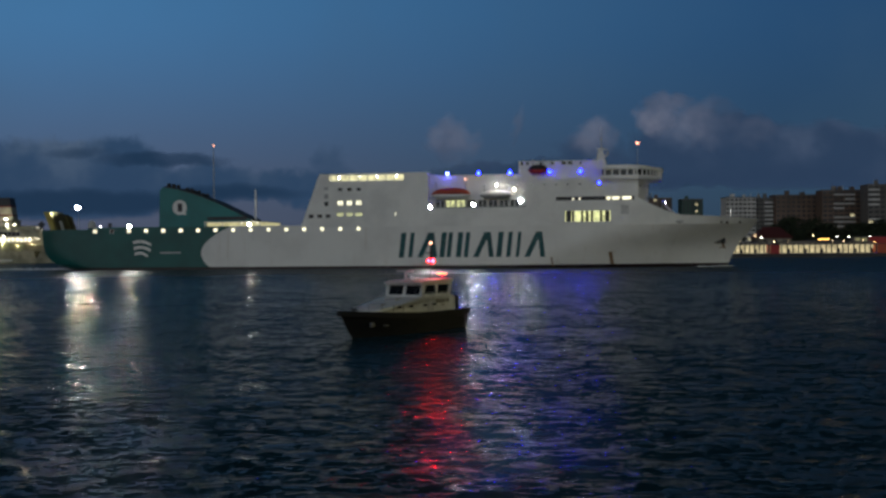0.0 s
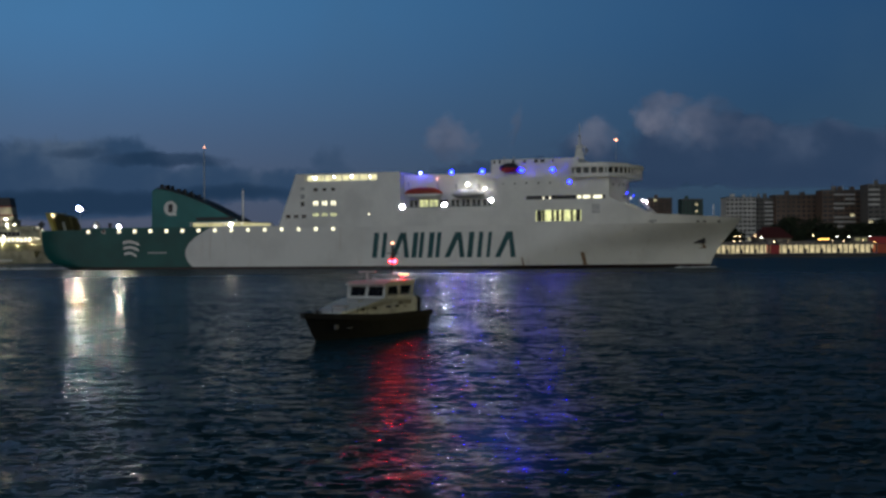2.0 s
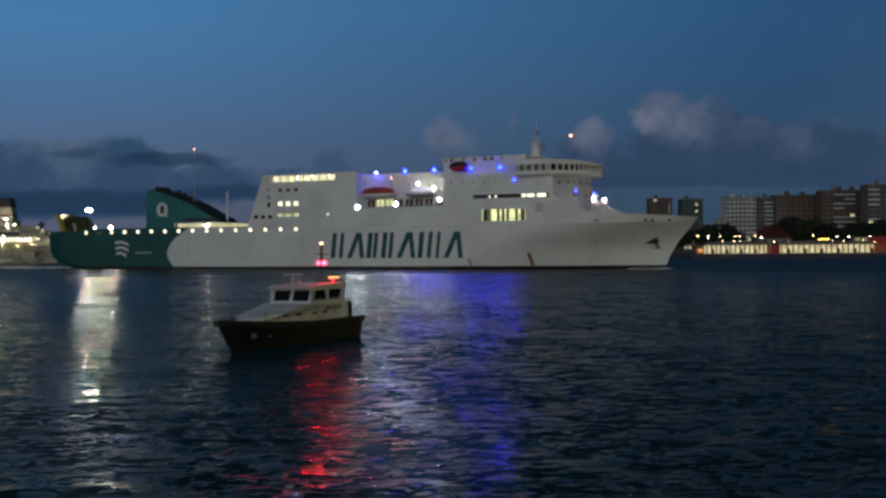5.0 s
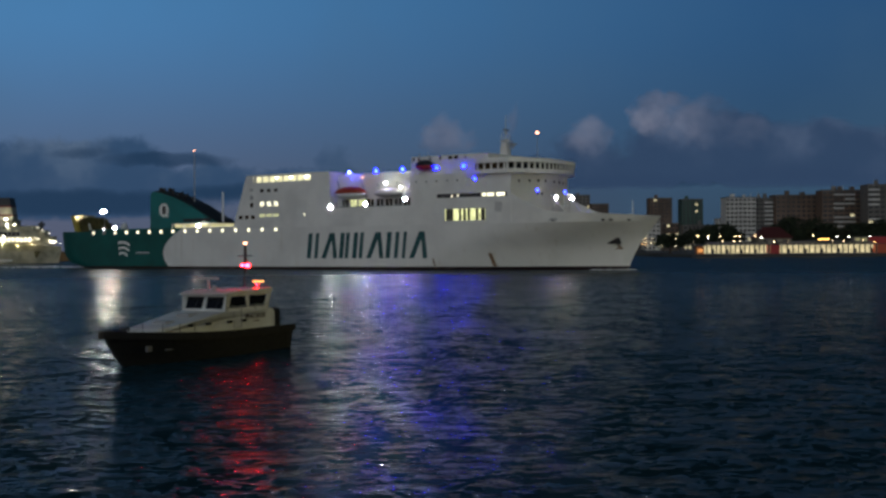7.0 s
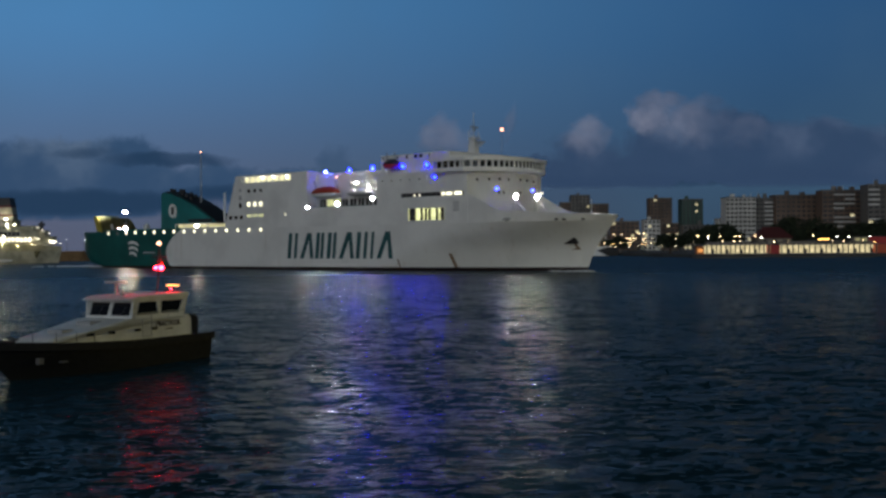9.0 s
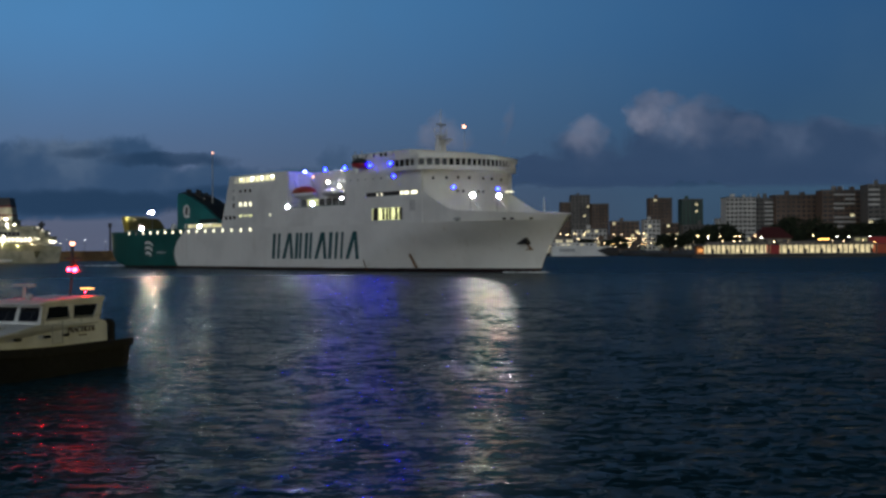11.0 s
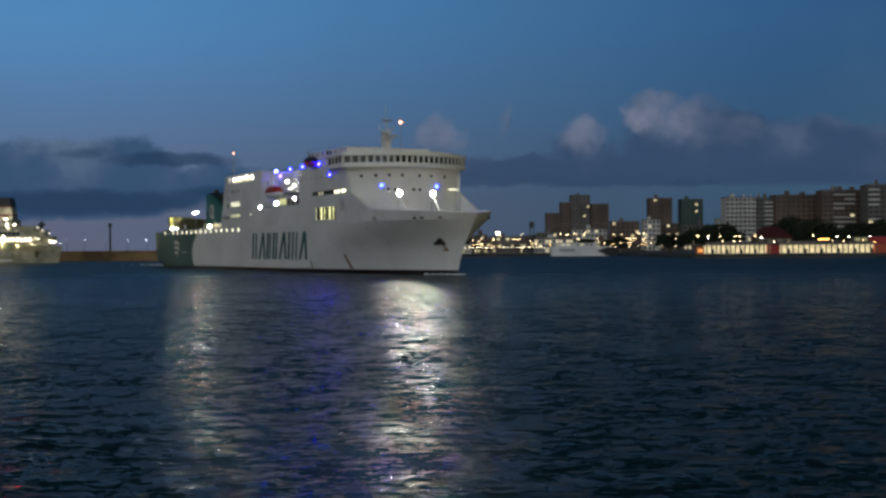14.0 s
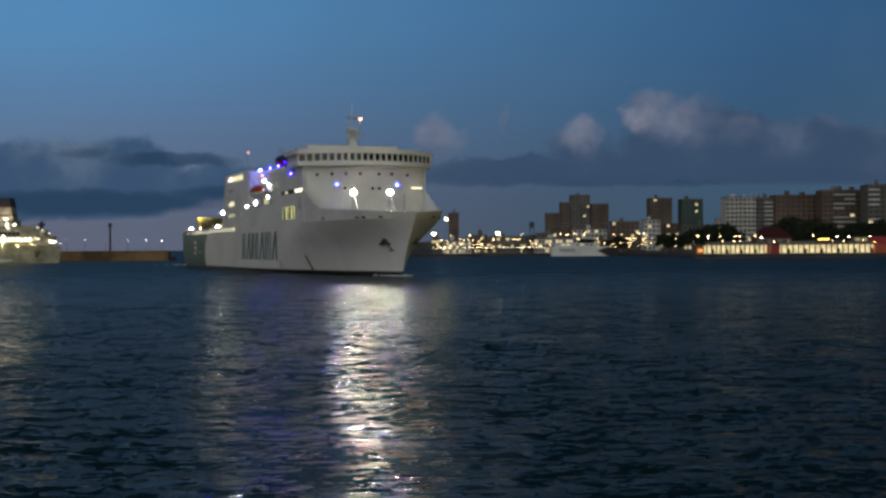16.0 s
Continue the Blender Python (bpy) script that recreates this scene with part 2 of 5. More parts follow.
def cloud_material(name, dist, lumps, dark, light, top_v, base_v, soft=0.30, slope=0.0, gain=0.9, seed=0.0, rag=1.0):
    """A bank of cloud: overlapping lumps with a noisy outline, a flat base and a paler top."""
    n = Nodes(name)
    vec, u0, v0 = sky_coords(n, dist)
    shift = n.add("Mapping")
    n.t.links.new(vec, shift.inputs[0])
    shift.inputs["Location"].default_value = (seed * 1000, seed * 700, seed * 300)
    p = shift.outputs[0]
    wu, wv, fine = n.noise(p, 0.0042, 4.0, 0.6), n.noise(p, 0.0061, 5.0, 0.6), n.noise(p, 0.013, 5.0, 0.62)
    u = n.math("MULTIPLY_ADD", n.math("SUBTRACT", wu, 0.5), 190.0 * rag, u0)
    v = n.math("MULTIPLY_ADD", n.math("SUBTRACT", wv, 0.5), 120.0 * rag, v0)
    field = 0.0
    for cu, cv, ru, rv, s in lumps:
        du = n.math("POWER", n.math("ABSOLUTE", n.math("MULTIPLY", n.math("SUBTRACT", u, cu), 1.0 / ru)), 2.0)
        dv = n.math("POWER", n.math("ABSOLUTE", n.math("MULTIPLY", n.math("SUBTRACT", v, cv), 1.0 / rv)), 2.0)
        one = n.math("MULTIPLY", n.math("MAXIMUM", n.math("SUBTRACT", 1.0, n.math("ADD", du, dv)), 0.0), s)
        field = n.math("MAXIMUM", field, one)
    dens = n.math("MULTIPLY_ADD", n.math("SUBTRACT", fine, 0.5), 0.7 * rag, field)
    alpha = n.step(dens, 0.12, 0.12 + soft)
    floor_v = n.math("MULTIPLY_ADD", u0, slope, base_v)
    alpha = n.math("MULTIPLY", alpha, n.step(n.math("SUBTRACT", v0, floor_v), -5.0, 6.0))
    alpha = n.math("MULTIPLY", alpha, n.step(field, 0.0, 0.12))
    alpha = n.math("MULTIPLY", alpha, gain)
    hi = n.math("MULTIPLY", n.step(v, top_v - 90.0, top_v + 20.0), n.step(n.noise(p, 0.0045, 3.0, 0.5), 0.40, 0.70))
    col = n.mix(hi, dark, light)
    col = n.mix(n.math("MULTIPLY", n.step(fine, 0.42, 0.68), 0.45), col, dark)
    e = n.add("Emission", Color=col, Strength=1.0)
    n.mat.cycles.emission_sampling = "NONE"
    tr = n.add("BsdfTransparent")
    mx = n.add("MixShader")
    n.put(mx, "0", alpha)
    n.t.links.new(tr.outputs[0], mx.inputs[1])
    n.t.links.new(e.outputs[0], mx.inputs[2])
    return n.finish(mx.outputs[0])


# ---- mesh helpers ----
def part(name, bm, material, parent=None, label="", smooth=False):
    me = bpy.data.meshes.new(name)
    bmesh.ops.recalc_face_normals(bm, faces=bm.faces)
    bm.to_mesh(me)
    bm.free()
    me.materials.append(material)
    if smooth:
        for p in me.polygons:
            p.use_smooth = True
    ob = new(name, me)
    ob.parent = parent
    return tagged(ob, label) if label else ob


def box(bm, x0, x1, y0, y1, z0, z1, bevel=0.0):
    r = bmesh.ops.create_cube(bm, size=1.0, matrix=Matrix.LocRotScale(((x0 + x1) / 2, (y0 + y1) / 2, (z0 + z1) / 2), None, (x1 - x0, y1 - y0, z1 - z0)))
    if bevel:
        edges = list({e for v in r["verts"] for e in v.link_edges})
        bmesh.ops.bevel(bm, geom=edges, offset=bevel, segments=2, affect="EDGES", profile=0.6)
    return bm


def rod(bm, a, b, r0, r1=None, n=8):
    a, b = Vector(a), Vector(b)
    m = Matrix.Translation((a + b) / 2) @ (b - a).to_track_quat("Z", "Y").to_matrix().to_4x4()
    bmesh.ops.create_cone(bm, cap_ends=True, segments=n, radius1=r0, radius2=r0 if r1 is None else r1, depth=(b - a).length, matrix=m)
    return bm


def ball(bm, c, r, sx=1.0, sy=1.0, sz=1.0, n=10):
    bmesh.ops.create_uvsphere(bm, u_segments=n + 2, v_segments=n, radius=r, matrix=Matrix.LocRotScale(c, None, (sx, sy, sz)))
    return bm


def prism(bm, outline, axis, a, b):
    """A closed outline of (p, q), extruded along the axis 0, 1 or 2 from a to b."""
    def at(p, q, w):
        return [(w, p, q), (p, w, q), (p, q, w)][axis]
    lo = [bm.verts.new(at(p, q, a)) for p, q in outline]
    hi = [bm.verts.new(at(p, q, b)) for p, q in outline]
    bm.faces.new(lo), bm.faces.new(hi[::-1])
    for i in range(len(outline)):
        j = (i + 1) % len(outline)
        bm.faces.new((lo[i], lo[j], hi[j], hi[i]))
    return bm


def wall_holes(bm, x0, x1, y0, y1, z0, z1, holes):
    """A wall along x with rectangular openings (xa, xb, za, zb) right through it."""
    xs = sorted({x0, x1, *[h[0] for h in holes], *[h[1] for h in holes]})
    zs = sorted({z0, z1, *[h[2] for h in holes], *[h[3] for h in holes]})
    v = {}

    def at(i, j, k):
        if (i, j, k) not in v:
            v[i, j, k] = bm.verts.new((xs[i], (y0, y1)[k], zs[j]))
        return v[i, j, k]

    def solid(i, j):
        if not (0 <= i < len(xs) - 1 and 0 <= j < len(zs) - 1):
            return False
        cx, cz = (xs[i] + xs[i + 1]) / 2, (zs[j] + zs[j + 1]) / 2
        return not any(h[0] < cx < h[1] and h[2] < cz < h[3] for h in holes)

    for i in range(len(xs) - 1):
        for j in range(len(zs) - 1):
            if not solid(i, j):
                continue
            for k in (0, 1):
                bm.faces.new((at(i, j, k), at(i + 1, j, k), at(i + 1, j + 1, k), at(i, j + 1, k)))
            for di, dj, a, b in ((-1, 0, (i, j), (i, j + 1)), (1, 0, (i + 1, j), (i + 1, j + 1)), (0, -1, (i, j), (i + 1, j)), (0, 1, (i, j + 1), (i + 1, j + 1))):
                if not solid(i + di, j + dj):
                    bm.faces.new((at(*a, 0), at(*b, 0), at(*b, 1), at(*a, 1)))
    return bm


def thing(name, m, label, category, group="", kind=""):
    ob = new(name)
    ob.empty_display_size = 0.5
    ob.matrix_world = m
    return tagged(ob, label, category, group, kind)


def sheet(name, dist, half, top, mat, label):
    bm = bmesh.new()
    vs = [bm.verts.new(c) for c in ((-half, 0, -40), (half, 0, -40), (half, 0, top), (-half, 0, top))]
    bm.faces.new(vs)
    ob = part(name, bm, mat)
    ob.location = (0, dist, 5.33)
    return tagged(ob, label, "sky", kind="structure")


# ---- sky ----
backdrop = sheet("backdrop_sky", 3900, 2700, 2300, sky_material(3900), "deep blue dusk sky, paler above the horizon, darkened above the view")
cloud_left = sheet("backdrop_cloud_bank", 3800, 2400, 700, cloud_material(
    "dark_cloud", 3800,
    [(-735, 125, 130, 88, 2.0), (-600, 118, 170, 92, 2.2), (-450, 112, 190, 46, 1.4), (-190, 140, 46, 56, 0.7), (-260, 108, 190, 34, 1.2), (-1100, 130, 320, 90, 2.0)],
    (0.023, 0.056, 0.117), (0.072, 0.112, 0.178), 170, 72, soft=0.85, slope=0.030, gain=0.90, rag=0.7), "dark flat-based cloud bank in the dusk sky")
cloud_right = sheet("backdrop_cumulus", 3780, 2400, 700, cloud_material(
    "pale_cumulus", 3780,
    [(330, 125, 460, 36, 1.6), (650, 150, 240, 80, 1.4), (470, 170, 170, 75, 1.5), (260, 150, 90, 60, 0.9), (900, 130, 260, 60, 1.4), (60, 120, 200, 30, 0.8)],
    (0.026, 0.050, 0.102), (0.078, 0.108, 0.176), 190, 98, soft=0.7, slope=0.0, gain=0.90, seed=3.7, rag=0.65), "soft blue-grey cloud band over the harbour")
cloud_puffs = sheet("backdrop_puffs", 3770, 2400, 700, cloud_material(
    "pale_puff", 3770,
    [(385, 232, 56, 46, 1.7), (425, 250, 48, 32, 1.2), (470, 215, 80, 50, 1.0), (2, 192, 46, 52, 1.1), (96, 212, 20, 46, 0.8), (250, 188, 62, 46, 1.1), (540, 200, 70, 40, 0.7)],
    (0.050, 0.075, 0.132), (0.160, 0.172, 0.235), 205, 120, soft=1.2, slope=0.0, gain=0.80, seed=5.2, rag=1.0), "pale pinkish cumulus puffs lit from below the horizon")

cloud_streaks = sheet("backdrop_streaks", 3790, 2400, 700, cloud_material(
    "dark_streak", 3790,
    [(-490, 160, 145, 17, 1.5), (-640, 172, 90, 14, 0.9), (-640, 84, 300, 30, 1.5), (-380, 98, 190, 20, 1.2), (330, 116, 420, 13, 1.0), (640, 124, 260, 20, 1.0)],
    (0.012, 0.033, 0.072), (0.030, 0.057, 0.108), 190, 58, soft=1.1, slope=0.0, gain=0.80, seed=1.9, rag=0.28), "dark flat streaks of cloud under the banks")


# ---- water: one sheet, with real waves in front of the camera ----
def make_water():
    rnd = np.random.RandomState(7)
    fine = np.radians(np.linspace(-25.0, 25.0, 330))
    coarse_a = np.radians(np.linspace(25.0, 335.0, 64))[1:-1]
    ang = np.concatenate([fine, coarse_a])
    rad = np.concatenate([[0.3], np.geomspace(12.0, 520.0, 820), np.geomspace(560.0, 4300.0, 12)])
    A, R = np.meshgrid(ang, rad)
    X, Y = R * np.sin(A), R * np.cos(A)
    Z = np.zeros_like(X)
    gap = R * np.log(520.0 / 12.0) / 820
    for i in range(46):
        lam = 0.32 * (5.5 ** rnd.rand())
        th = np.radians(94 + rnd.randn() * 30)
        k = 2 * np.pi / lam
        amp = 0.0022 * lam ** 0.92 * (0.6 + 0.8 * rnd.rand())
        keep = np.clip(lam / (4.0 * gap) - 0.5, 0.0, 1.0)
        ph = k * (X * np.cos(th) + Y * np.sin(th)) + rnd.rand() * 6.283
        s = np.sin(ph + 0.6 * np.sin(0.23 * k * (X * np.sin(th) - Y * np.cos(th)) + rnd.rand() * 6.283))
        Z += amp * keep * (s + 0.25 * np.sin(2 * ph))
    Z *= (np.cos(A) > 0.88)
    n, m = R.shape
    verts = np.stack([X, Y, Z], -1).reshape(-1, 3)
    i, j = np.meshgrid(np.arange(n - 1), np.arange(m), indexing="ij")
    j2 = (j + 1) % m
    quads = np.stack([i * m + j, i * m + j2, (i + 1) * m + j2, (i + 1) * m + j], -1).reshape(-1, 4)
    me = bpy.data.meshes.new("water")
    me.vertices.add(len(verts))
    me.vertices.foreach_set("co", verts.ravel())
    me.loops.add(quads.size)
    me.loops.foreach_set("vertex_index", quads.ravel().astype(np.int32))
    me.polygons.add(len(quads))
    me.polygons.foreach_set("loop_start", np.arange(0, quads.size, 4, dtype=np.int32))
    me.polygons.foreach_set("use_smooth", np.ones(len(quads), dtype=bool))
    me.update(calc_edges=True)
    me.flip_normals()
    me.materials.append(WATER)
    return tagged(new("water", me), "dark rippled harbour water with lamp reflections", "water", kind="structure")


water = make_water()


# ---- the ferry: x forward from the stern, y to port, z up from the waterline ----
HB = 12.9


def interp(x, table):
    return float(np.interp(x, [a for a, _ in table], [b for _, b in table]))


STERN = [(-1.5, 10.5), (0, 8.5), (1, 5.2), (2, 3.2), (4, 1.2), (7, 0.6), (10.5, 0.3), (13, 0.2)]
STEM = [(-1.5, 177.5), (0, 178.3), (3, 179.6), (6, 181.4), (9, 184.0), (11.5, 186.0), (13, 186.8)]


def half_beam(x, z):
    xb, x1 = interp(z, STEM), interp(z, [(-1, 122), (0, 125), (10.5, 150), (13, 153)])
    p = interp(z, [(0, 1.5), (5, 1.65), (8, 2.1), (11, 2.7)])
    b = HB
    if x > x1:
        b *= max(0.0, 1 - min(1.0, (x - x1) / (xb - x1)) ** p) ** interp(z, [(0, 1.0), (6, 0.97), (11, 0.76)])
    xs = interp(z, STERN)
    if x < xs + 6:
        b *= 1 - 0.10 * (1 - max(0.0, x - xs) / 6) ** 2 - (0.12 if z < 1 else 0.0) * (1 - max(0.0, x - xs) / 6)
    return b


def ferry_hull(bm):
    zs = [-1.5, 0.0, 0.6, 1.5, 3, 4.5, 6, 7.5, 9, 10.6]
    ss = sorted({*np.linspace(0, 0.06, 6), *np.linspace(0.06, 0.7, 16), *np.linspace(0.7, 0.97, 30), *np.linspace(0.97, 1.0, 12)})
    grid = {}
    for j, z in enumerate(zs):
        a, b = interp(z, STERN), interp(z, STEM)
        for i, s in enumerate(ss):
            x = a + s * (b - a)
            y = half_beam(x, z)
            for side in (-1, 1):
                grid[i, j, side] = bm.verts.new((x, side * y, z))
    n, m = len(ss), len(zs)
    for side in (-1, 1):
        for i in range(n - 1):
            for j in range(m - 1):
                bm.faces.new((grid[i, j, side], grid[i + 1, j, side], grid[i + 1, j + 1, side], grid[i, j + 1, side]))
    for j in range(m - 1):
        bm.faces.new((grid[0, j, -1], grid[0, j, 1], grid[0, j + 1, 1], grid[0, j + 1, -1]))
    for i in range(n - 1):
        bm.faces.new((grid[i, m - 1, -1], grid[i, m - 1, 1], grid[i + 1, m - 1, 1], grid[i + 1, m - 1, -1]))
        bm.faces.new((grid[i, 0, -1], grid[i, 0, 1], grid[i + 1, 0, 1], grid[i + 1, 0, -1]))
    bmesh.ops.remove_doubles(bm, verts=bm.verts, dist=0.001)
    return bm


def bulwark(bm, x0, x1, n, top, zbase=10.5, thick=0.25):
    """Plating that carries the hull's flare on above the deck, on both bows."""
    for side in (-1, 1):
        rows = []
        for i in range(n + 1):
            x = x0 + (x1 - x0) * i / n
            zt = interp(x, top)
            xt = min(x, interp(zt, STEM) - 0.05)
            o0, o1 = half_beam(min(x, interp(zbase, STEM)), zbase), half_beam(xt, zt)
            rows.append([bm.verts.new(c) for c in (
                (min(x, interp(zbase, STEM)), side * o0, zbase), (xt, side * o1, zt), (xt - 0.05, side * max(o1 - thick, 0.02), zt), (min(x, interp(zbase, STEM)) - 0.05, side * max(o0 - thick, 0.02), zbase))])
        for a, b in zip(rows, rows[1:]):
            for k in range(4):
                bm.faces.new((a[k], b[k], b[(k + 1) % 4], a[(k + 1) % 4]))
        bm.faces.new(rows[0]), bm.faces.new(rows[-1][::-1])
    return bm


def lamp(parent, x, y, z, r, lens, name="floodlight", label="", stalk=None, light_shield=0.0):
    """A round lamp under a short hood, on a stalk; its lens glows. An added disc below blocks its downward light."""
    bm = bmesh.new()
    if stalk:
        rod(bm, stalk, (x, y, z - r * 0.7), 0.07, 0.05)
    rod(bm, (x, y, z + r * 0.55), (x, y, z + r * 1.25), r * 0.9, r * 0.5)
    if light_shield:
        rod(bm, (x, y, z - r * 1.2), (x, y, z - r * 1.05), r * light_shield, r * light_shield, 14)
    hood = part(name, bm, GREY, parent, label)
    bm = bmesh.new()
    ball(bm, (x, y, z), r, n=8)
    part("lens", bm, lens, hood, smooth=True)
    return hood


def flood(parent, x, y, z, r, lens, aim, name="floodlight", stalk=None, rim=0.3):
    """A floodlight: round housing, projecting rim and a slightly domed lens that faces along aim."""
    a, c = Vector(aim).normalized(), Vector((x, y, z))
    turn = a.to_track_quat("Z", "Y")
    bm = bmesh.new()
    rod(bm, c - a * r * 1.1, c - a * r * 0.2, r * 0.7, r * 1.18, 14)
    for k in (1.26, 1.14):
        bmesh.ops.create_cone(bm, cap_ends=False, segments=14, radius1=r * k, radius2=r * k, depth=r * (0.3 + rim),
                              matrix=Matrix.LocRotScale(c + a * r * (rim - 0.3) / 2, turn, None))
    if stalk:
        rod(bm, stalk, c - a * r * 0.7, 0.08, 0.06)
    hood = part(name, bm, GREY, parent)
    bm = bmesh.new()
    bmesh.ops.create_uvsphere(bm, u_segments=14, v_segments=8, radius=r, matrix=Matrix.LocRotScale(c, turn, (1.08, 1.08, 0.34)))
    part("lens", bm, lens, hood, smooth=True)
    return hood


def ship_window(parent, x, z, w, h, mat, side=-1, y=HB, bars=0):
    """A framed pane set into the ship's side."""
    bm = bmesh.new()
    f = 0.12
    ya, yb = side * (y - 0.05), side * (y + 0.05)
    lo, hi = min(ya, yb), max(ya, yb)
    wall_holes(bm, x - w / 2 - f, x + w / 2 + f, lo, hi, z - h / 2 - f, z + h / 2 + f, [(x - w / 2, x + w / 2, z - h / 2, z + h / 2)])
    for i in range(bars):
        bx = x - w / 2 + w * (i + 1) / (bars + 1)
        box(bm, bx - 0.12, bx + 0.12, lo, hi, z - h / 2, z + h / 2)
    fr = part("window", bm, WHITE, parent)
    bm = bmesh.new()
    box(bm, x - w / 2, x + w / 2, side * y - 0.02, side * y + 0.02, z - h / 2, z + h / 2)
    part("pane", bm, mat, fr)
    return fr


def arc_plan(x_front, bow, half, x_aft, n=18):
    """Plan outline with a bowed front between both sides."""
    pts = [(x_front - bow * abs(-1 + 2 * i / n) ** 2.4, half * (-1 + 2 * i / n)) for i in range(n + 1)]
    return pts + [(x_aft, half), (x_aft, -half)]


def make_lifeboat(parent, x0, x1, y, z0, z1, lower, upper, name="lifeboat", label=""):
    mid, ln = (x0 + x1) / 2, (x1 - x0) / 2
    def body(lo):
        bm = bmesh.new()
        rings = []
        for i in range(13):
            s = -1 + 2 * i / 12
            k = max(0.04, (1 - abs(s) ** 2.6)) ** 0.6
            ring = []
            for j in range(7):
                a = math.pi * j / 6
                dz = -math.sin(a) if lo else math.sin(a)
                ring.append(bm.verts.new((mid + s * ln, y + 1.5 * k * math.cos(a), (z0 + (z1 - z0) * 0.45) + dz * k * (z1 - z0) * (0.45 if lo else 0.55))))
            rings.append(ring)
        for a, b in zip(rings, rings[1:]):
            for j in range(6):
                bm.faces.new((a[j], a[j + 1], b[j + 1], b[j]))
            bm.faces.new((a[6], a[0], b[0], b[6]))
        bm.faces.new(rings[0]), bm.faces.new(rings[-1][::-1])
        return bm
    boat = part(name, body(True), lower, parent, label, smooth=True)
    part("canopy", body(False), upper, boat, smooth=True)
    for x in (x0 + 1.2, x1 - 1.2):
        bm = bmesh.new()
        rod(bm, (x, -10.1 if y < 0 else 10.1, z0 - 0.3), (x, y * 1.03, z1 + 1.4), 0.14)
        rod(bm, (x, y, z1 - 0.3), (x, y * 1.02, z1 + 1.35), 0.05)
        part("davit", bm, GREY, parent)
    return boat


def make_ferry():
    ferry = thing("ferry", pose(-104.79, 321.52, 0, 0, 0, -9.22), "white car ferry with teal stern and funnel, lit decks", "ferry")
    hull = part("hull", ferry_hull(bmesh.new()), HULL, ferry, "white hull with teal stern and dark waterline", smooth=True)
    hull.data.set_sharp_from_angle(angle=radians(38))
    tops = [(150, 11.2), (156.4, 17.0), (158.5, 15.9), (161, 14.7), (164, 13.4), (166.5, 12.8), (171, 12.6), (180, 12.1), (186, 11.7)]
    part("bow_bulwark", bulwark(bmesh.new(), 156.4, 186, 60, tops), WHITE, hull)
    for side in (-1, 1):
        part("deck_bulwark", box(bmesh.new(), 14, 71.6, side * HB - 0.1, side * HB + 0.1, 10.6, 11.1), HULL, hull)
    for side in (-1, 1):
        part("rubbing_strake", box(bmesh.new(), 100, 134.5, side * HB - 0.12, side * HB + 0.12, 1.25, 1.6, 0.05), WHITE, hull)

    # marks on both sides: eight slanted plain blocks, the wave emblem and small bars
    for side in (-1, 1):
        y0, y1 = sorted((side * (HB + 0.004), side * (HB + 0.03)))
        x = 97.0
        for kind, w in (("b", 3.9), ("a", 5.0), ("b", 3.3), ("b", 3.5), ("a", 5.2), ("b", 4.0), ("b", 1.3), ("a", 5.2)):
            zl, zh = 2.8, 9.0
            bm = bmesh.new()
            if kind == "a":
                prism(bm, [(x, zl), (x + 1.35, zl), (x + w * 0.68, zh - 1.7), (x + w - 1.25, zl), (x + w, zl), (x + w * 0.86, zh), (x + w * 0.56, zh)], 1, y0, y1)
            else:
                u = w - 0.45
                for c0, c1 in ((0.0, 1.3), (u - 1.05, u)) if u > 2.6 else ((0.0, u),):
                    prism(bm, [(x + c0, zl), (x + c1, zl), (x + c1 + 0.7, zh), (x + c0 + 0.7, zh)], 1, y0, y1)
            part("brand_block", bm, LETTER, hull, "dark teal painted slanted bars")
            x += w + (0.85 if kind == "b" else 0.55)
        for i, (zc, w) in enumerate(((6.7, 5.0), (5.2, 4.6), (3.7, 3.6))):
            bm = bmesh.new()
            up = [(26.4 + w * t / 8 + (0.25 * i), zc + 0.75 + 0.55 * math.sin(math.pi * t / 8) - 0.07 * t) for t in range(9)]
            dn = [(q, r - 0.75) for q, r in up[::-1]]
            prism(bm, up + dn, 1, *sorted((side * 12.905, side * 12.93)))
            part("emblem_stripe", bm, WHITE, hull, "pale wave stripe")
        bm = bmesh.new()
        box(bm, 33.9, 39.5, *sorted((side * 12.905, side * 12.93)), 4.2, 4.6)
        part("small_mark", bm, GREY, hull)
        for fx in (166.2, 176.4, 177.8, 181.0):
            yf = half_beam(fx, 10.9)
            part("fairlead", box(bmesh.new(), fx - 0.3, fx + 0.3, *sorted((side * (yf - 0.6), side * (yf + 0.12))), 10.7, 11.1, 0.05), BLACK, hull)
        # anchor pocket and its rust
        bm = bmesh.new()
        ya = half_beam(176.3, 6.3)
        box(bm, 174.8, 177.7, *sorted((side * (ya - 1.6), side * (ya + 0.3))), 5.75, 7.1, 0.12)
        part("anchor", bm, BLACK, hull, "dark anchor in its pocket")
        for rx, rz, rl, rw in ((149.5, 0.9, 3.0, 0.9), (135.2, 0.4, 2.3, 0.35), (176.3, 4.6, 1.15, 1.9)):
            bm = bmesh.new()
            yo = half_beam(rx, rz + rl / 2)
            d = 0.14
            y_lo, y_hi = half_beam(rx, rz) + d, half_beam(rx, rz + rl) + d
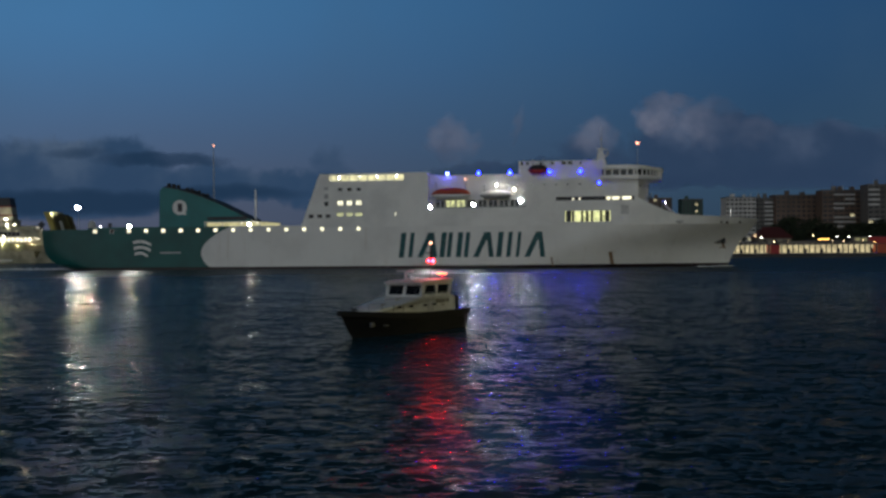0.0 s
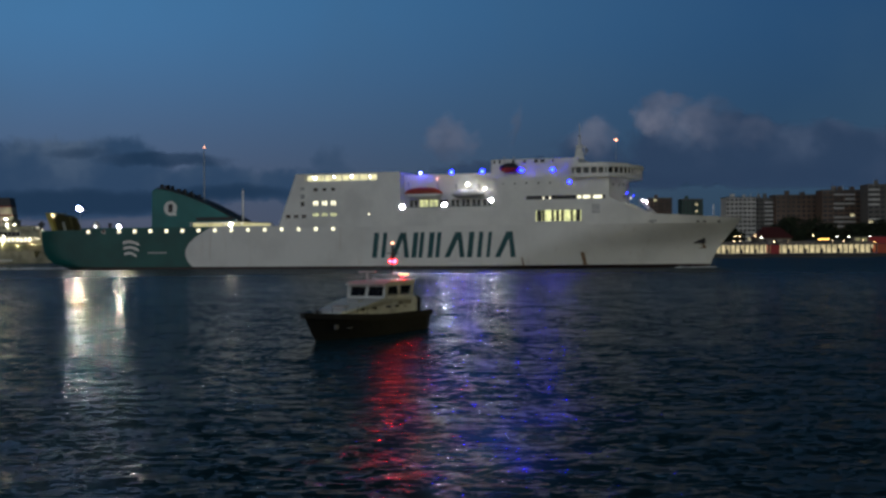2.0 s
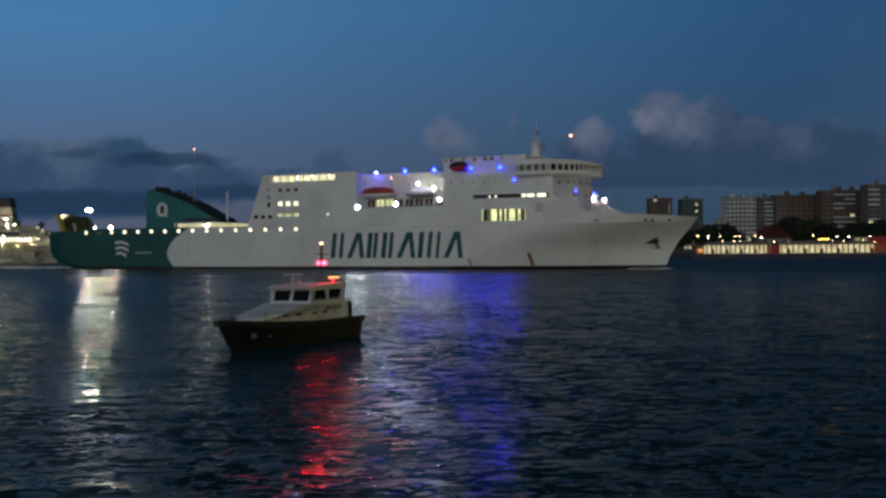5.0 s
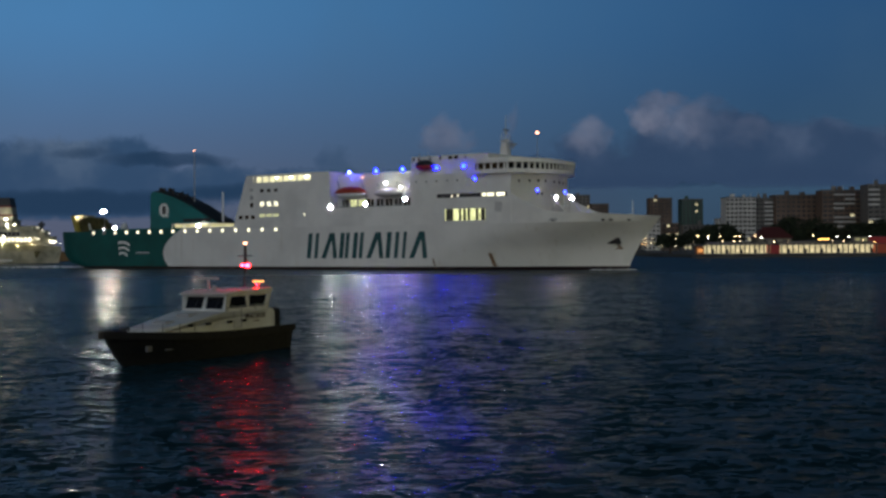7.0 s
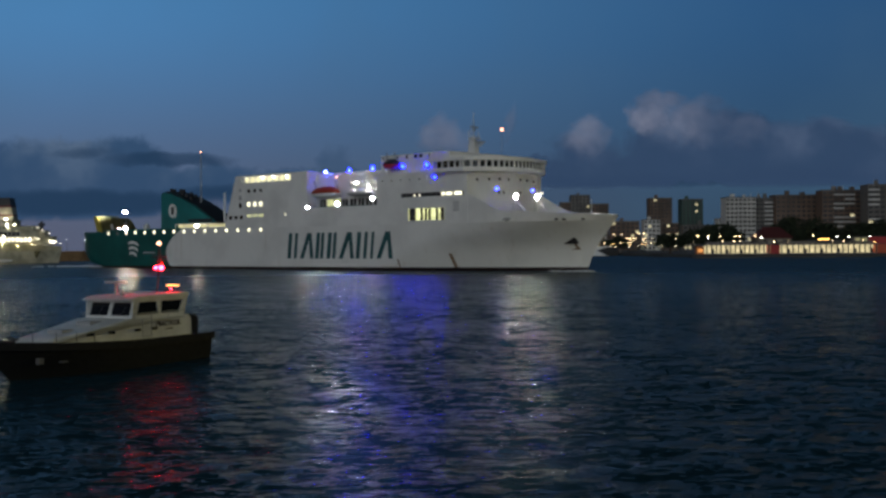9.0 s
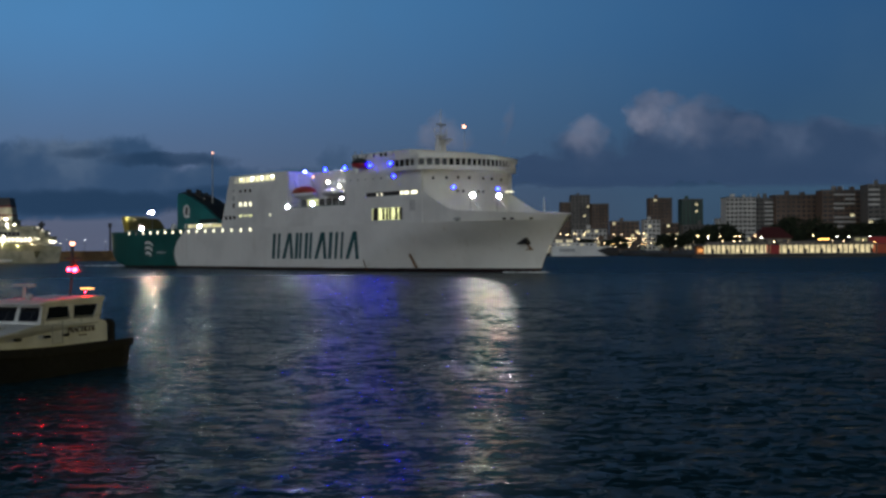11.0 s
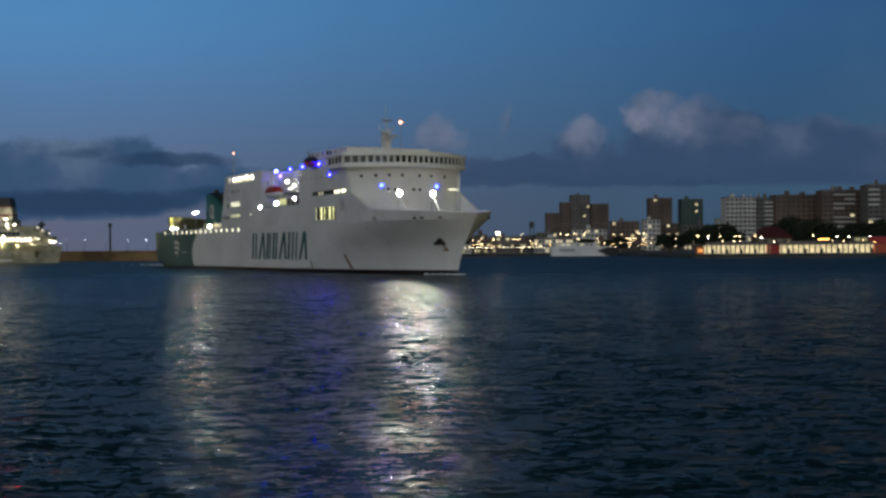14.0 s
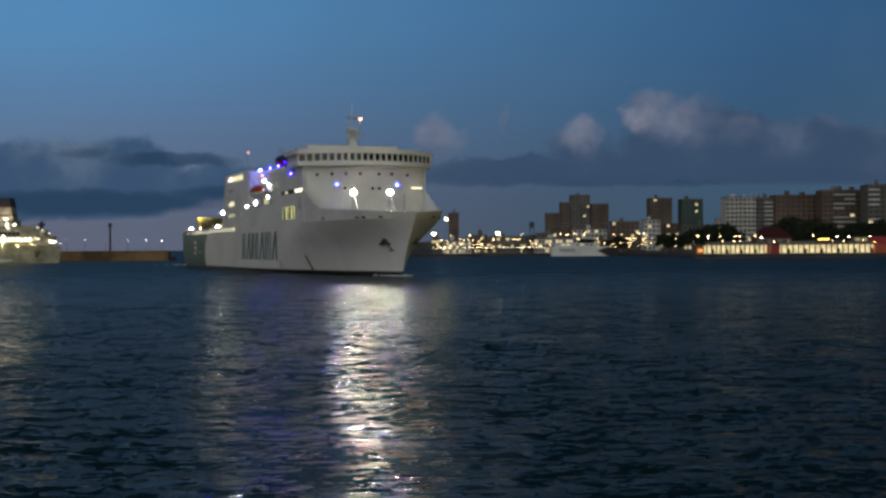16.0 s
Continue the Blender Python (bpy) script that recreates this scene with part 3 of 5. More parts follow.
            vs = [(rx - rw / 2, y_hi, rz + rl), (rx + rw / 2, half_beam(rx + rw / 2, rz + rl) + d, rz + rl), (rx + rw * 0.7 + 0.3, half_beam(rx + rw * 0.7 + 0.3, rz) + d, rz), (rx - rw * 0.3 + 0.3, y_lo, rz)]
            bm.faces.new([bm.verts.new((a, side * b, c)) for a, b, c in vs])
            part("rust_streak", bm, RUST, hull, "brown rust streak")
        bm = bmesh.new()
        ym = half_beam(166, 11.0)
        prism(bm, [(163.2, 10.9), (167.2, 10.9), (167.2, 11.4), (163.2, 11.4)], 1, *sorted((side * (ym - 0.6), side * (ym + 0.04))))
        part("name_bar", bm, GREY, hull, "unreadable grey name bar")

    # deck-light row along the side
    for side in (-1, 1):
        for i in range(16):
            ship_window(hull, 15.9 + 4.72 * i, 10.15, 0.95, 0.85, WIN_SHIP if i not in (1,) else WIN_DARK, side)

    # after house: sloped after end, side walls with openings, roof
    for side in (-1, 1):
        y0, y1 = sorted((side * HB, side * (HB - 0.3)))
        bm = bmesh.new()
        holes = [(78.9, 98.6, 22.2, 23.7)]
        wall_holes(bm, 77.4, 104.6, y0, y1, 10.55, 24.1, holes)
        part("after_side_wall", bm, WHITE, ferry)
        bm = bmesh.new()
        box(bm, 104.6, 129.0, y0, y1, 10.55, 15.2)
        part("boat_side_wall", bm, WHITE, ferry)
        bm = bmesh.new()
        prism(bm, [(71.6, 10.55), (77.4, 10.55), (77.4, 24.1), (76.6, 24.1)], 1, y0, y1)
        part("sloped_side_wall", bm, WHITE, ferry)
        bm = bmesh.new()
        fw = [(138.7, 149.7, 11.3, 14.0), (136.4, 155.4, 16.55, 17.45), (144.4, 150.3, 20.1, 21.1)]
        wall_holes(bm, 129.0, 156.4, y0, y1, 10.55, 22.0, fw)
        side_wall = part("side_wall", bm, WHITE, ferry)
        # lit gallery with its posts, slot and saloon windows
        bm = bmesh.new()
        box(bm, 79, 98.5, *sorted((side * 11.6, side * 11.5)), 22.1, 23.8)
        # starboard wall glows itself, in place of lamplight falling on it
        part("gallery_wall", bm, emit("gallery_glow", (1.0, 0.94, 0.55), 0.9, 0.8, 0.8) if side < 0 else CREAM, side_wall)
        for i in range(9):
            bm = bmesh.new()
            box(bm, 79.6 + 2.35 * i, 79.8 + 2.35 * i, *sorted((side * 12.85, side * 12.65)), 22.2, 23.7)
            part("post", bm, WHITE, side_wall)
        for i, x in enumerate((81.6, 86.8, 91.5, 96.4)):
            lamp(side_wall, x, side * 12.3, 23.3, 0.10, GALLERY_LAMP, "gallery_lamp")
        bm = bmesh.new()
        box(bm, 138.7, 149.7, *sorted((side * 12.62, side * 12.55)), 11.2, 14.1)
        # wall made to glow instead of lamps inside the saloon
        part("saloon_wall", bm, SALOON, side_wall, "yellow-green saloon wall that glows itself")
        for x in (140.6, 142.8, 145.2, 147.4):
            bm = bmesh.new()
            box(bm, x - 0.28, x + 0.28, *sorted((side * 12.88, side * 12.64)), 11.3, 14.0)
            part("mullion", bm, DARK, side_wall)
        for x, w in ((139.55, 1.2), (144.0, 0.7), (148.9, 1.0)):
            part("curtain", box(bmesh.new(), x - w / 2, x + w / 2, *sorted((side * 12.70, side * 12.64)), 11.3, 14.0, 0.02), DARK, side_wall, "dark panel in front of the saloon wall")
        bm = bmesh.new()
        box(bm, 136.4, 155.4, *sorted((side * 12.62, side * 12.55)), 16.5, 17.5)
        part("slot_backing", bm, DARK, side_wall)
        for x, w in ((149.2, 1.0), (151.0, 1.8), (153.6, 2.2)):
            ship_window(side_wall, x, 17.0, w, 0.7, WIN_SHIP, side, 12.7)
        for x in (140.6, 142.2):
            ship_window(side_wall, x, 16.95, 0.35, 0.45, WIN_SHIP, side, 12.7)
        bm = bmesh.new()
        box(bm, 144.4, 150.3, *sorted((side * 12.62, side * 12.55)), 20.0, 21.2)
        part("blue_recess", bm, WHITE, side_wall)
        flood(side_wall, 147.0, side * 12.95, 20.65, 0.24, BLUE, (0.25, side, -0.1), "blue_lamp", rim=0.6)
        bm = bmesh.new()
        for k in range(8):
            box(bm, 152.2, 154.1, *sorted((side * 12.93, side * 12.88)), 13.15 + 0.28 * k, 13.3 + 0.28 * k)
        part("louvre", bm, GREY, side_wall)
        # cabin windows
        for x in (82.0, 84.4, 86.8):
            ship_window(side_wall, x, 16.65, 1.25, 1.15, WIN_SHIP, side, bars=1)
            ship_window(side_wall, x, 13.75, 1.5, 0.75, SALOON, side, bars=2)
            ship_window(side_wall, x, 20.1, 1.2, 0.8, WIN_DARK, side)
        for x in (74.4, 76.6, 78.8):
            ship_window(side_wall, x, 13.4, 1.3, 0.9, WIN_DARK, side)
        for z in (16.5, 18.4, 20.4):
            ship_window(side_wall, 78.4, z, 1.1, 1.2 if z < 20 else 0.7, WIN_DARK if z < 18 else GREY, side)
        ship_window(side_wall, 96.3, 13.8, 0.3, 0.7, WIN_SHIP, side)
        for i in range(5):
            ship_window(side_wall, 130.7 + 2.9 * i, 20.5, 0.4, 0.4, WIN_DARK, side)
        # lamps of the boat recess and its lit walkway
        for x, z, r, lens in ((105.1, 15.3, 0.34, FLOOD_COOL), (116.0, 15.8, 0.34, FLOOD_COOL), (127.8, 16.6, 0.27, FLOOD_COOL), (121.8, 20.6, 0.30, RECESS_WHITE), (126.2, 19.5, 0.24, RECESS_WHITE)):
            if lens is FLOOD_COOL:
                flood(ferry, x, side * 13.1, z, r, lens, (0.25, side, -0.12), "deck_lamp", rim=1.6)
            else:
                lamp(ferry, x, side * 12.9, z, r, lens, "deck_lamp")
        lamp(ferry, 113.8, side * 11.6, 22.3, 0.24, NAV_WHITE, "deck_lamp")
        for x in (109.2, 117.0, 124.9, 134.7, 142.3):
            if x < 112:
                lamp(ferry, x, side * 11.0, 23.8, 0.34, BLUE_SOFT, "blue_lamp")
            else:
                flood(ferry, x, side * 10.3, 23.8, 0.34, BLUE_RECESS if x < 130 else BLUE, (0.25, side, -0.1), "blue_lamp", rim=0.6)
        bm = bmesh.new()
        box(bm, 104.6, 129.0, *sorted((side * HB, side * 9.9)), 15.1, 15.3)
        part("boat_deck", bm, DECK, ferry)
        bm = bmesh.new()
        for k in range(13):
            rod(bm, (105 + 2 * k, side * 12.8, 15.3), (105 + 2 * k, side * 12.8, 16.3), 0.04, n=6)
        for z in (15.8, 16.3):
            rod(bm, (104.7, side * 12.8, z), (128.9, side * 12.8, z), 0.035, n=6)
        part("railing", bm, STEEL, ferry)
        for i, x in enumerate((107.2, 109.8, 112.4, 115.0, 117.9, 120.6, 123.3, 126.0)):
            ship_window(ferry, x, 16.25, 2.1, 1.6, SALOON if i in (1, 2) else WIN_DARK, side, 10.0, bars=1)
        make_lifeboat(ferry, 105.3, 115.2, side * 11.9, 17.1, 20.2, WHITE, ORANGE, "lifeboat", "dark orange lifeboat with white hull on davits")
        make_lifeboat(ferry, 117.4, 125.6, side * 11.4, 17.3, 19.4, GREY, WHITE, "lifeboat", "grey-white tender on davits")

    bm = bmesh.new()
    prism(bm, [(72.2, 10.6), (104.6, 10.6), (104.6, 24.0), (98.9, 24.0), (98.9, 22.0), (78.6, 22.0), (76.4, 22.0)], 1, -12.5, 12.5)
    box(bm, 77.6, 99.0, -11.4, 11.4, 22.0, 24.0)
    part("after_house", bm, WHITE, ferry)
    bm = bmesh.new()
    box(bm, 104.6, 129.0, -9.9, 9.9, 10.6, 23.4)
    part("boat_recess_wall", bm, WHITE, ferry)
    bm = bmesh.new()
    prism(bm, arc_plan(159.0, 3.4, 12.5, 129.0), 2, 10.6, 21.7)
    front = part("forward_house", bm, WHITE, ferry)
    for y, z in ((-10.2, 19.9), (-7.5, 20.0), (-4.8, 20.1), (-2.0, 20.1), (2.0, 20.1), (4.8, 20.1), (8.4, 20.0), (-5.0, 17.2), (-3.6, 17.2), (0.6, 17.2), (2.0, 17.2)):
        bm = bmesh.new()
        xf = 159.0 - 3.4 * (abs(y) / 12.5) ** 2.4
        rod(bm, (xf - 0.3, y, z), (xf + 0.08, y, z), 0.32, n=10)
        part("front_porthole", bm, WIN_DARK, front)
    bm = bmesh.new()
    box(bm, 127.0, 148.5, -9.7, 9.7, 22.0, 26.6, 0.15)
    box(bm, 127.0, 148.5, -12.6, 12.6, 21.75, 22.05)
    upper = part("upper_house", bm, WHITE, ferry)
    for x, w in ((127.8, 0.6), (129.2, 0.6), (132.5, 0.6), (135.4, 0.7), (138.2, 1.1), (139.8, 1.1), (142.4, 0.4)):
        for side in (-1, 1):
            ship_window(upper, x, 26.0, w, 0.75, WIN_DARK, side, 9.72)
    make_lifeboat(ferry, 129.5, 134.4, -11.2, 23.2, 25.6, RED, BLACK, "rescue_boat", "dark red rescue boat")

    # bridge across the full beam
    bm = bmesh.new()
    prism(bm, arc_plan(162.4, 6.0, 14.2, 147.5), 2, 21.6, 22.5)
    bridge = part("bridge", bm, WHITE, ferry, "white wheelhouse across the full beam")
    bm = bmesh.new()
    prism(bm, arc_plan(162.1, 6.0, 13.9, 147.8), 2, 22.5, 23.9)
    part("window_band", bm, WIN_DARK, bridge, "dark wheelhouse glazing")
    bm = bmesh.new()
    prism(bm, arc_plan(162.7, 6.0, 14.4, 147.3), 2, 23.9, 24.6)
    prism(bm, arc_plan(160.2, 5.0, 12.4, 148.5), 2, 24.6, 25.1)
    part("bridge_roof", bm, WHITE, bridge)
    for i in range(23):
        y = -13.9 + 27.8 * i / 22
        x = 162.2 - 6.0 * (abs(y) / 13.9) ** 2.4
        bm = bmesh.new()
        box(bm, x - 0.25, x + 0.14, y - 0.17, y + 0.17, 22.5, 23.9)
        part("mullion", bm, WHITE, bridge)
    for side in (-1, 1):
        for x in (148.4, 150.2, 152.0, 153.8, 155.4):
            bm = bmesh.new()
            box(bm, x - 0.2, x + 0.2, *sorted((side * 13.8, side * 14.05)), 22.5, 23.9)
            part("mullion", bm, WHITE, bridge)
    # masts
    bm = bmesh.new()
    prism(bm, [(145.6, 24.9), (148.6, 24.9), (147.7, 29.6), (146.5, 29.6)], 1, -0.7, 0.7)
    for z, w in ((28.2, 2.2), (29.8, 1.6)):
        box(bm, 146.2, 148.8, -w / 2, w / 2, z, z + 0.15)
    rod(bm, (147.2, 0, 29.6), (147.2, 0, 36.0), 0.12, 0.05)
    for z, w in ((30.6, 1.9), (31.8, 1.1)):
        rod(bm, (147.2, -w, z), (147.2, w, z), 0.08)
    rod(bm, (148.6, -1.5, 28.8), (148.6, 1.5, 28.8), 0.14)
    box(bm, 146.4, 148.0, -1.0, 1.0, 29.9, 30.2)
    for y in (-1.7, 1.7):
        rod(bm, (147.2, y, 30.6), (147.2, y, 31.7), 0.1, 0.06)
    mast = part("radar_mast", bm, WHITE, ferry)
    for x, y, z, w in ((148.9, 0.0, 29.0, 1.9), (147.2, 0.2, 32.4, 1.3)):
        bm = box(bmesh.new(), x - 0.2, x + 0.2, y - w, y + w, z, z + 0.35, 0.08)
        rod(bm, (x, y, z - 0.5), (x, y, z), 0.14)
        part("radar_scanner", bm, GREY, mast)
    bm = bmesh.new()
    rod(bm, (156.3, -1.0, 24.6), (156.3, -1.0, 31.1), 0.06, 0.04)
    mast = part("masthead_pole", bm, GREY, ferry)
    lamp(mast, 156.3, -1.0, 31.3, 0.34, NAV_WHITE, "masthead_light")
    bm = bmesh.new()
    rod(bm, (43.8, 0, 15), (43.8, 0, 33.0), 0.20, 0.10)
    for z in (26.0, 29.0):
        rod(bm, (43.8, -0.7, z), (43.8, 0.7, z), 0.05)
    mast = part("after_mast", bm, GREY, ferry)
    lamp(mast, 43.8, 0, 33.2, 0.22, NAV_WHITE, "after_masthead_light")
    bm = bmesh.new()
    rod(bm, (55.7, -0.7, 10.6), (55.7, -0.7, 21.1), 0.32, 0.24)
    part("post", bm, WHITE, ferry)

    # funnel casing
    bm = bmesh.new()
    prism(bm, [(30.0, 10.6), (56.5, 10.6), (55.5, 12.9), (51.5, 14.8), (46, 17.5), (40, 19.8), (35, 21.2), (31.0, 21.9), (30.2, 21.0)], 1, -4.2, 4.2)
    funnel = part("funnel", bm, TEAL, ferry, "teal sloping funnel casing")
    bm = bmesh.new()
    prism(bm, [(56.0, 12.3), (55.7, 13.1), (51.6, 15.1), (46, 17.8), (40, 20.1), (35, 21.6), (31.2, 22.2), (31.2, 21.8), (40, 19.7), (46, 17.4)], 1, -3.4, 3.4)
    part("funnel_top", bm, BLACK, funnel)
    for x, z, r in ((32.0, 21.8, 0.55), (33.4, 21.6, 0.5), (37.2, 20.6, 0.5), (39.2, 19.9, 0.55), (41.6, 19.0, 0.55)):
        for y in (-1.6, 1.6):
            bm = bmesh.new()
            rod(bm, (x, y, z - 0.8), (x - 0.3, y, z + 1.2), r, r, 10)
            part("exhaust_pipe", bm, BLACK, funnel)
    for side in (-1, 1):
        bm = bmesh.new()
        rod(bm, (35.8, side * 4.20, 16.4), (35.8, side * 4.24, 16.4), 2.0, n=20)
        prism(bm, [(36.3, 14.6), (37.6, 14.3), (37.4, 15.3)], 1, *sorted((side * 4.20, side * 4.24)))
        disc = part("funnel_disc", bm, WHITE, funnel, "white round emblem")
        bm = bmesh.new()
        box(bm, 35.2, 36.5, *sorted((side * 4.24, side * 4.27)), 15.3, 17.5, 0.01)
        part("emblem_bar", bm, DARK, disc)
        bm = bmesh.new()
        box(bm, 43.5, 54.5, *sorted((side * 4.2, side * 4.26)), 12.9, 13.8)
        part("louvre", bm, DARK, funnel)
    # low deckhouse beside the casing; its inner wall glows in place of lamplight
    bm = bmesh.new()
    box(bm, 44.5, 60.0, -9.5, 9.5, 10.6, 11.15)
    box(bm, 44.5, 60.0, -9.5, 9.5, 12.2, 12.35)
    for x in (44.7, 49.5, 54.5, 59.6):
        for y in (-9.3, 9.3):
            box(bm, x - 0.1, x + 0.1, y - 0.1, y + 0.1, 11.1, 12.3)
    house = part("low_deckhouse", bm, CREAM, ferry)
    bm = bmesh.new()
    box(bm, 45.0, 59.5, -8.6, 8.6, 11.15, 12.2)
    part("lit_wall", bm, emit("deckhouse_wall_glow", (1.0, 0.93, 0.50), 0.55, 0.5, 0.5), house)
    # raised stern ramp, leaning aft, with its yellow guide posts and floodlights
    bm = bmesh.new()
    edge = [(-6.2, 10.4), (6.4, 10.4), (6.2, 12.2), (5.4, 14.0), (4.2, 15.1), (-6.2, 15.4)]
    lower = [bm.verts.new((1.0 - 0.32 * (z - 10.4), y, z)) for y, z in edge]
    upper = [bm.verts.new((1.35 - 0.32 * (z - 10.4), y, z)) for y, z in edge]
    bm.faces.new(lower), bm.faces.new(upper[::-1])
    for i in range(len(edge)):
        k = (i + 1) % len(edge)
        bm.faces.new((lower[i], lower[k], upper[k], upper[i]))
    gantry = part("stern_ramp", bm, OLIVE, ferry, "raised olive stern ramp")
    for y, w, m in ((-6.8, 0.55, YELLOW), (-2.4, 0.22, CREAM), (1.6, 0.18, OLIVE), (4.6, 0.18, OLIVE)):
        bm = bmesh.new()
        top = 15.6 if m is YELLOW else (13.2 if m is CREAM else 14.6)
        prism(bm, [(1.4, 10.4), (2.0, 10.4), (2.0 - 0.32 * (top - 10.4), top), (1.4 - 0.32 * (top - 10.4), top)] if m is not YELLOW else
              [(0.6, 10.4), (1.9, 10.4), (1.9 - 0.32 * (top - 10.4), top), (0.2 - 0.32 * (top - 10.4), top)], 1, y - w, y + w)
        part("guide_post" if m is YELLOW else "stiffener", bm, m, gantry)
    bm = bmesh.new()
    rod(bm, (0.0, -6.2, 15.55), (0.0, 0.5, 15.45), 0.16, n=6)
    part("top_bar", bm, YELLOW, gantry)
    lamp(ferry, 4.9, 0.0, 16.9, 0.32, FLOOD, "stern_floodlight", stalk=(4.9, 0.0, 10.5), light_shield=6.0)
    # second lamp added on the same pole, to strengthen the streak on the water
    flood(ferry, 4.9, -0.75, 16.9, 0.34, STERN_FLOOD, (-0.15, -1, -0.08), "stern_floodlight", stalk=(4.9, 0.0, 16.3), rim=0.7)
    flood(ferry, 25.6, -13.1, 11.4, 0.34, STERN_SIDE, (0.2, -1, -0.1), "stern_floodlight", stalk=(25.6, -12.8, 10.9), rim=1.2)
    lamp(ferry, 15.5, -9.0, 11.6, 0.12, GALLERY_LAMP, "deck_lamp", stalk=(14.5, -9.0, 10.5))
    lamp(ferry, 57.5, -11.6, 11.6, 0.32, GALLERY_LAMP, "deck_lamp", stalk=(57.5, -11.6, 10.5))
    bm = bmesh.new()
    ball(bm, (5.2, 7.3, 11.9), 1.0, 1.05, 1.05, 1.6)
    rod(bm, (5.2, 7.3, 10.4), (5.2, 7.3, 12.0), 1.0, n=14)
    part("ventilator", bm, CREAM, ferry, smooth=True)
    # fore deck: floodlights, winches, fore mast
    for y, z in ((-4.6, 16.2), (3.0, 16.2)):
        flood(ferry, 162.7, y, z, 0.4, BOW_FLOOD, (1, -0.12, -0.06), "bow_floodlight", stalk=(162.0, y, 10.6), rim=1.3)
        # white rod added to imitate the lamplight streak on the sloped bulwark
        part("lamp_brace", rod(bmesh.new(), (163.0, y, 15.5), (167.0, y, 11.6), 0.13, n=6), WHITE, ferry)
    for y, z in ((-7.0, 17.9), (5.6, 17.9)):
        flood(ferry, 159.6, y, z, 0.3, BLUE_BOW, (1, 0, -0.1), "blue_lamp")
    part("strip_light", box(bmesh.new(), 158.2, 158.4, 9.2, 11.4, 17.3, 17.5), WIN_SHIP, ferry)
    bm = bmesh.new()
    for x, y in ((168, -4), (168, 4), (175, 0)):
        rod(bm, (x, y - 1.4, 11.6), (x, y + 1.4, 11.6), 0.6, n=12)
        box(bm, x - 0.9, x + 0.9, y - 1.8, y - 1.5, 10.6, 12.3)
        box(bm, x - 0.9, x + 0.9, y + 1.5, y + 1.8, 10.6, 12.3)
        box(bm, x - 0.9, x + 0.9, y - 1.8, y + 1.8, 10.55, 10.9)
    part("winch", bm, GREY, ferry)
    bm = bmesh.new()
    rod(bm, (179.5, 0, 10.6), (179.5, 0, 15.2), 0.16, 0.08)
    part("fore_mast", bm, GREY, ferry)
    # foam along the bows and in the wash astern
    rnd = random.Random(77)
    for name, x0, x1, count in (("bow_foam", 170.0, 179.0, 40), ("stern_foam", -34.0, 9.0, 190)):
        bm = bmesh.new()
        for _ in range(count):
            x = x0 + (x1 - x0) * rnd.random() ** (0.6 if x0 > 0 else 1.0)
            y = rnd.choice((-1, 1)) * (half_beam(min(x, 178.0), 0.3) + abs(rnd.gauss(0.2, 0.5))) if x0 > 0 else rnd.gauss(0, 6.5)
            bmesh.ops.create_icosphere(bm, subdivisions=1, radius=1.0, matrix=Matrix.LocRotScale(
                (x, y, 0.04), None, (rnd.uniform(0.5, 1.6), rnd.uniform(0.15, 0.5), rnd.uniform(0.08, 0.26))))
        part(name, bm, FOAM, ferry, "broken white foam at the waterline", smooth=True)
    return ferry


ferry = make_ferry()


# ---- pilot boat: x forward from the stern, y to port, z up from the waterline ----
def pilot_hull(bm):
    zs = [-0.4, 0.0, 0.35, 0.8, 1.15]
    ss = np.linspace(0, 1, 25)
    grid = {}
    for j, z in enumerate(zs):
        k = max(0.0, z) / 1.15
        xb = 11.6 + 1.3 * k ** 0.8
        for i, s in enumerate(ss):
            x = s * xb
            full = (1.62 if z < 0 else 1.72 + 0.18 * k)
            b = full * (1 - max(0.0, (s - 0.45) / 0.55) ** (2.0 + 1.0 * k)) if s < 1 else 0.02
            sheer = (0.80 * max(0.0, s - 0.35) ** 1.6) * k
            for side in (-1, 1):
                grid[i, j, side] = bm.verts.new((x, side * max(b, 0.02), z + sheer))
    n, m = len(ss), len(zs)
    for side in (-1, 1):
        for i in range(n - 1):
            for j in range(m - 1):
                bm.faces.new((grid[i, j, side], grid[i + 1, j, side], grid[i + 1, j + 1, side], grid[i, j + 1, side]))
    for j in range(m - 1):
        bm.faces.new((grid[0, j, -1], grid[0, j, 1], grid[0, j + 1, 1], grid[0, j + 1, -1]))
    for i in range(n - 1):
        bm.faces.new((grid[i, m - 1, -1], grid[i, m - 1, 1], grid[i + 1, m - 1, 1], grid[i + 1, m - 1, -1]))
        bm.faces.new((grid[i, 0, -1], grid[i, 0, 1], grid[i + 1, 0, 1], grid[i + 1, 0, -1]))
    return bm


def fender(bm, off, zlow, zhigh):
    """Rubber fender round the gunwale."""
    for side in (-1, 1):
        last = None
        for i in range(25):
            s = i / 24
            x = s * 12.9
            b = 1.9 * (1 - max(0.0, (s - 0.45) / 0.55) ** 3.0)
            z = 0.80 * max(0.0, s - 0.35) ** 1.6
            ring = [bm.verts.new((x + (off if s == 1 else 0), side * (b + o), z + h)) for o, h in ((-0.05, zlow), (off, zlow), (off, zhigh), (-0.05, zhigh))]
            if last:
                for k in range(4):
                    bm.faces.new((last[k], ring[k], ring[(k + 1) % 4], last[(k + 1) % 4]))
            else:
                bm.faces.new(ring)
            last = ring
        bm.faces.new(last)
    return bm


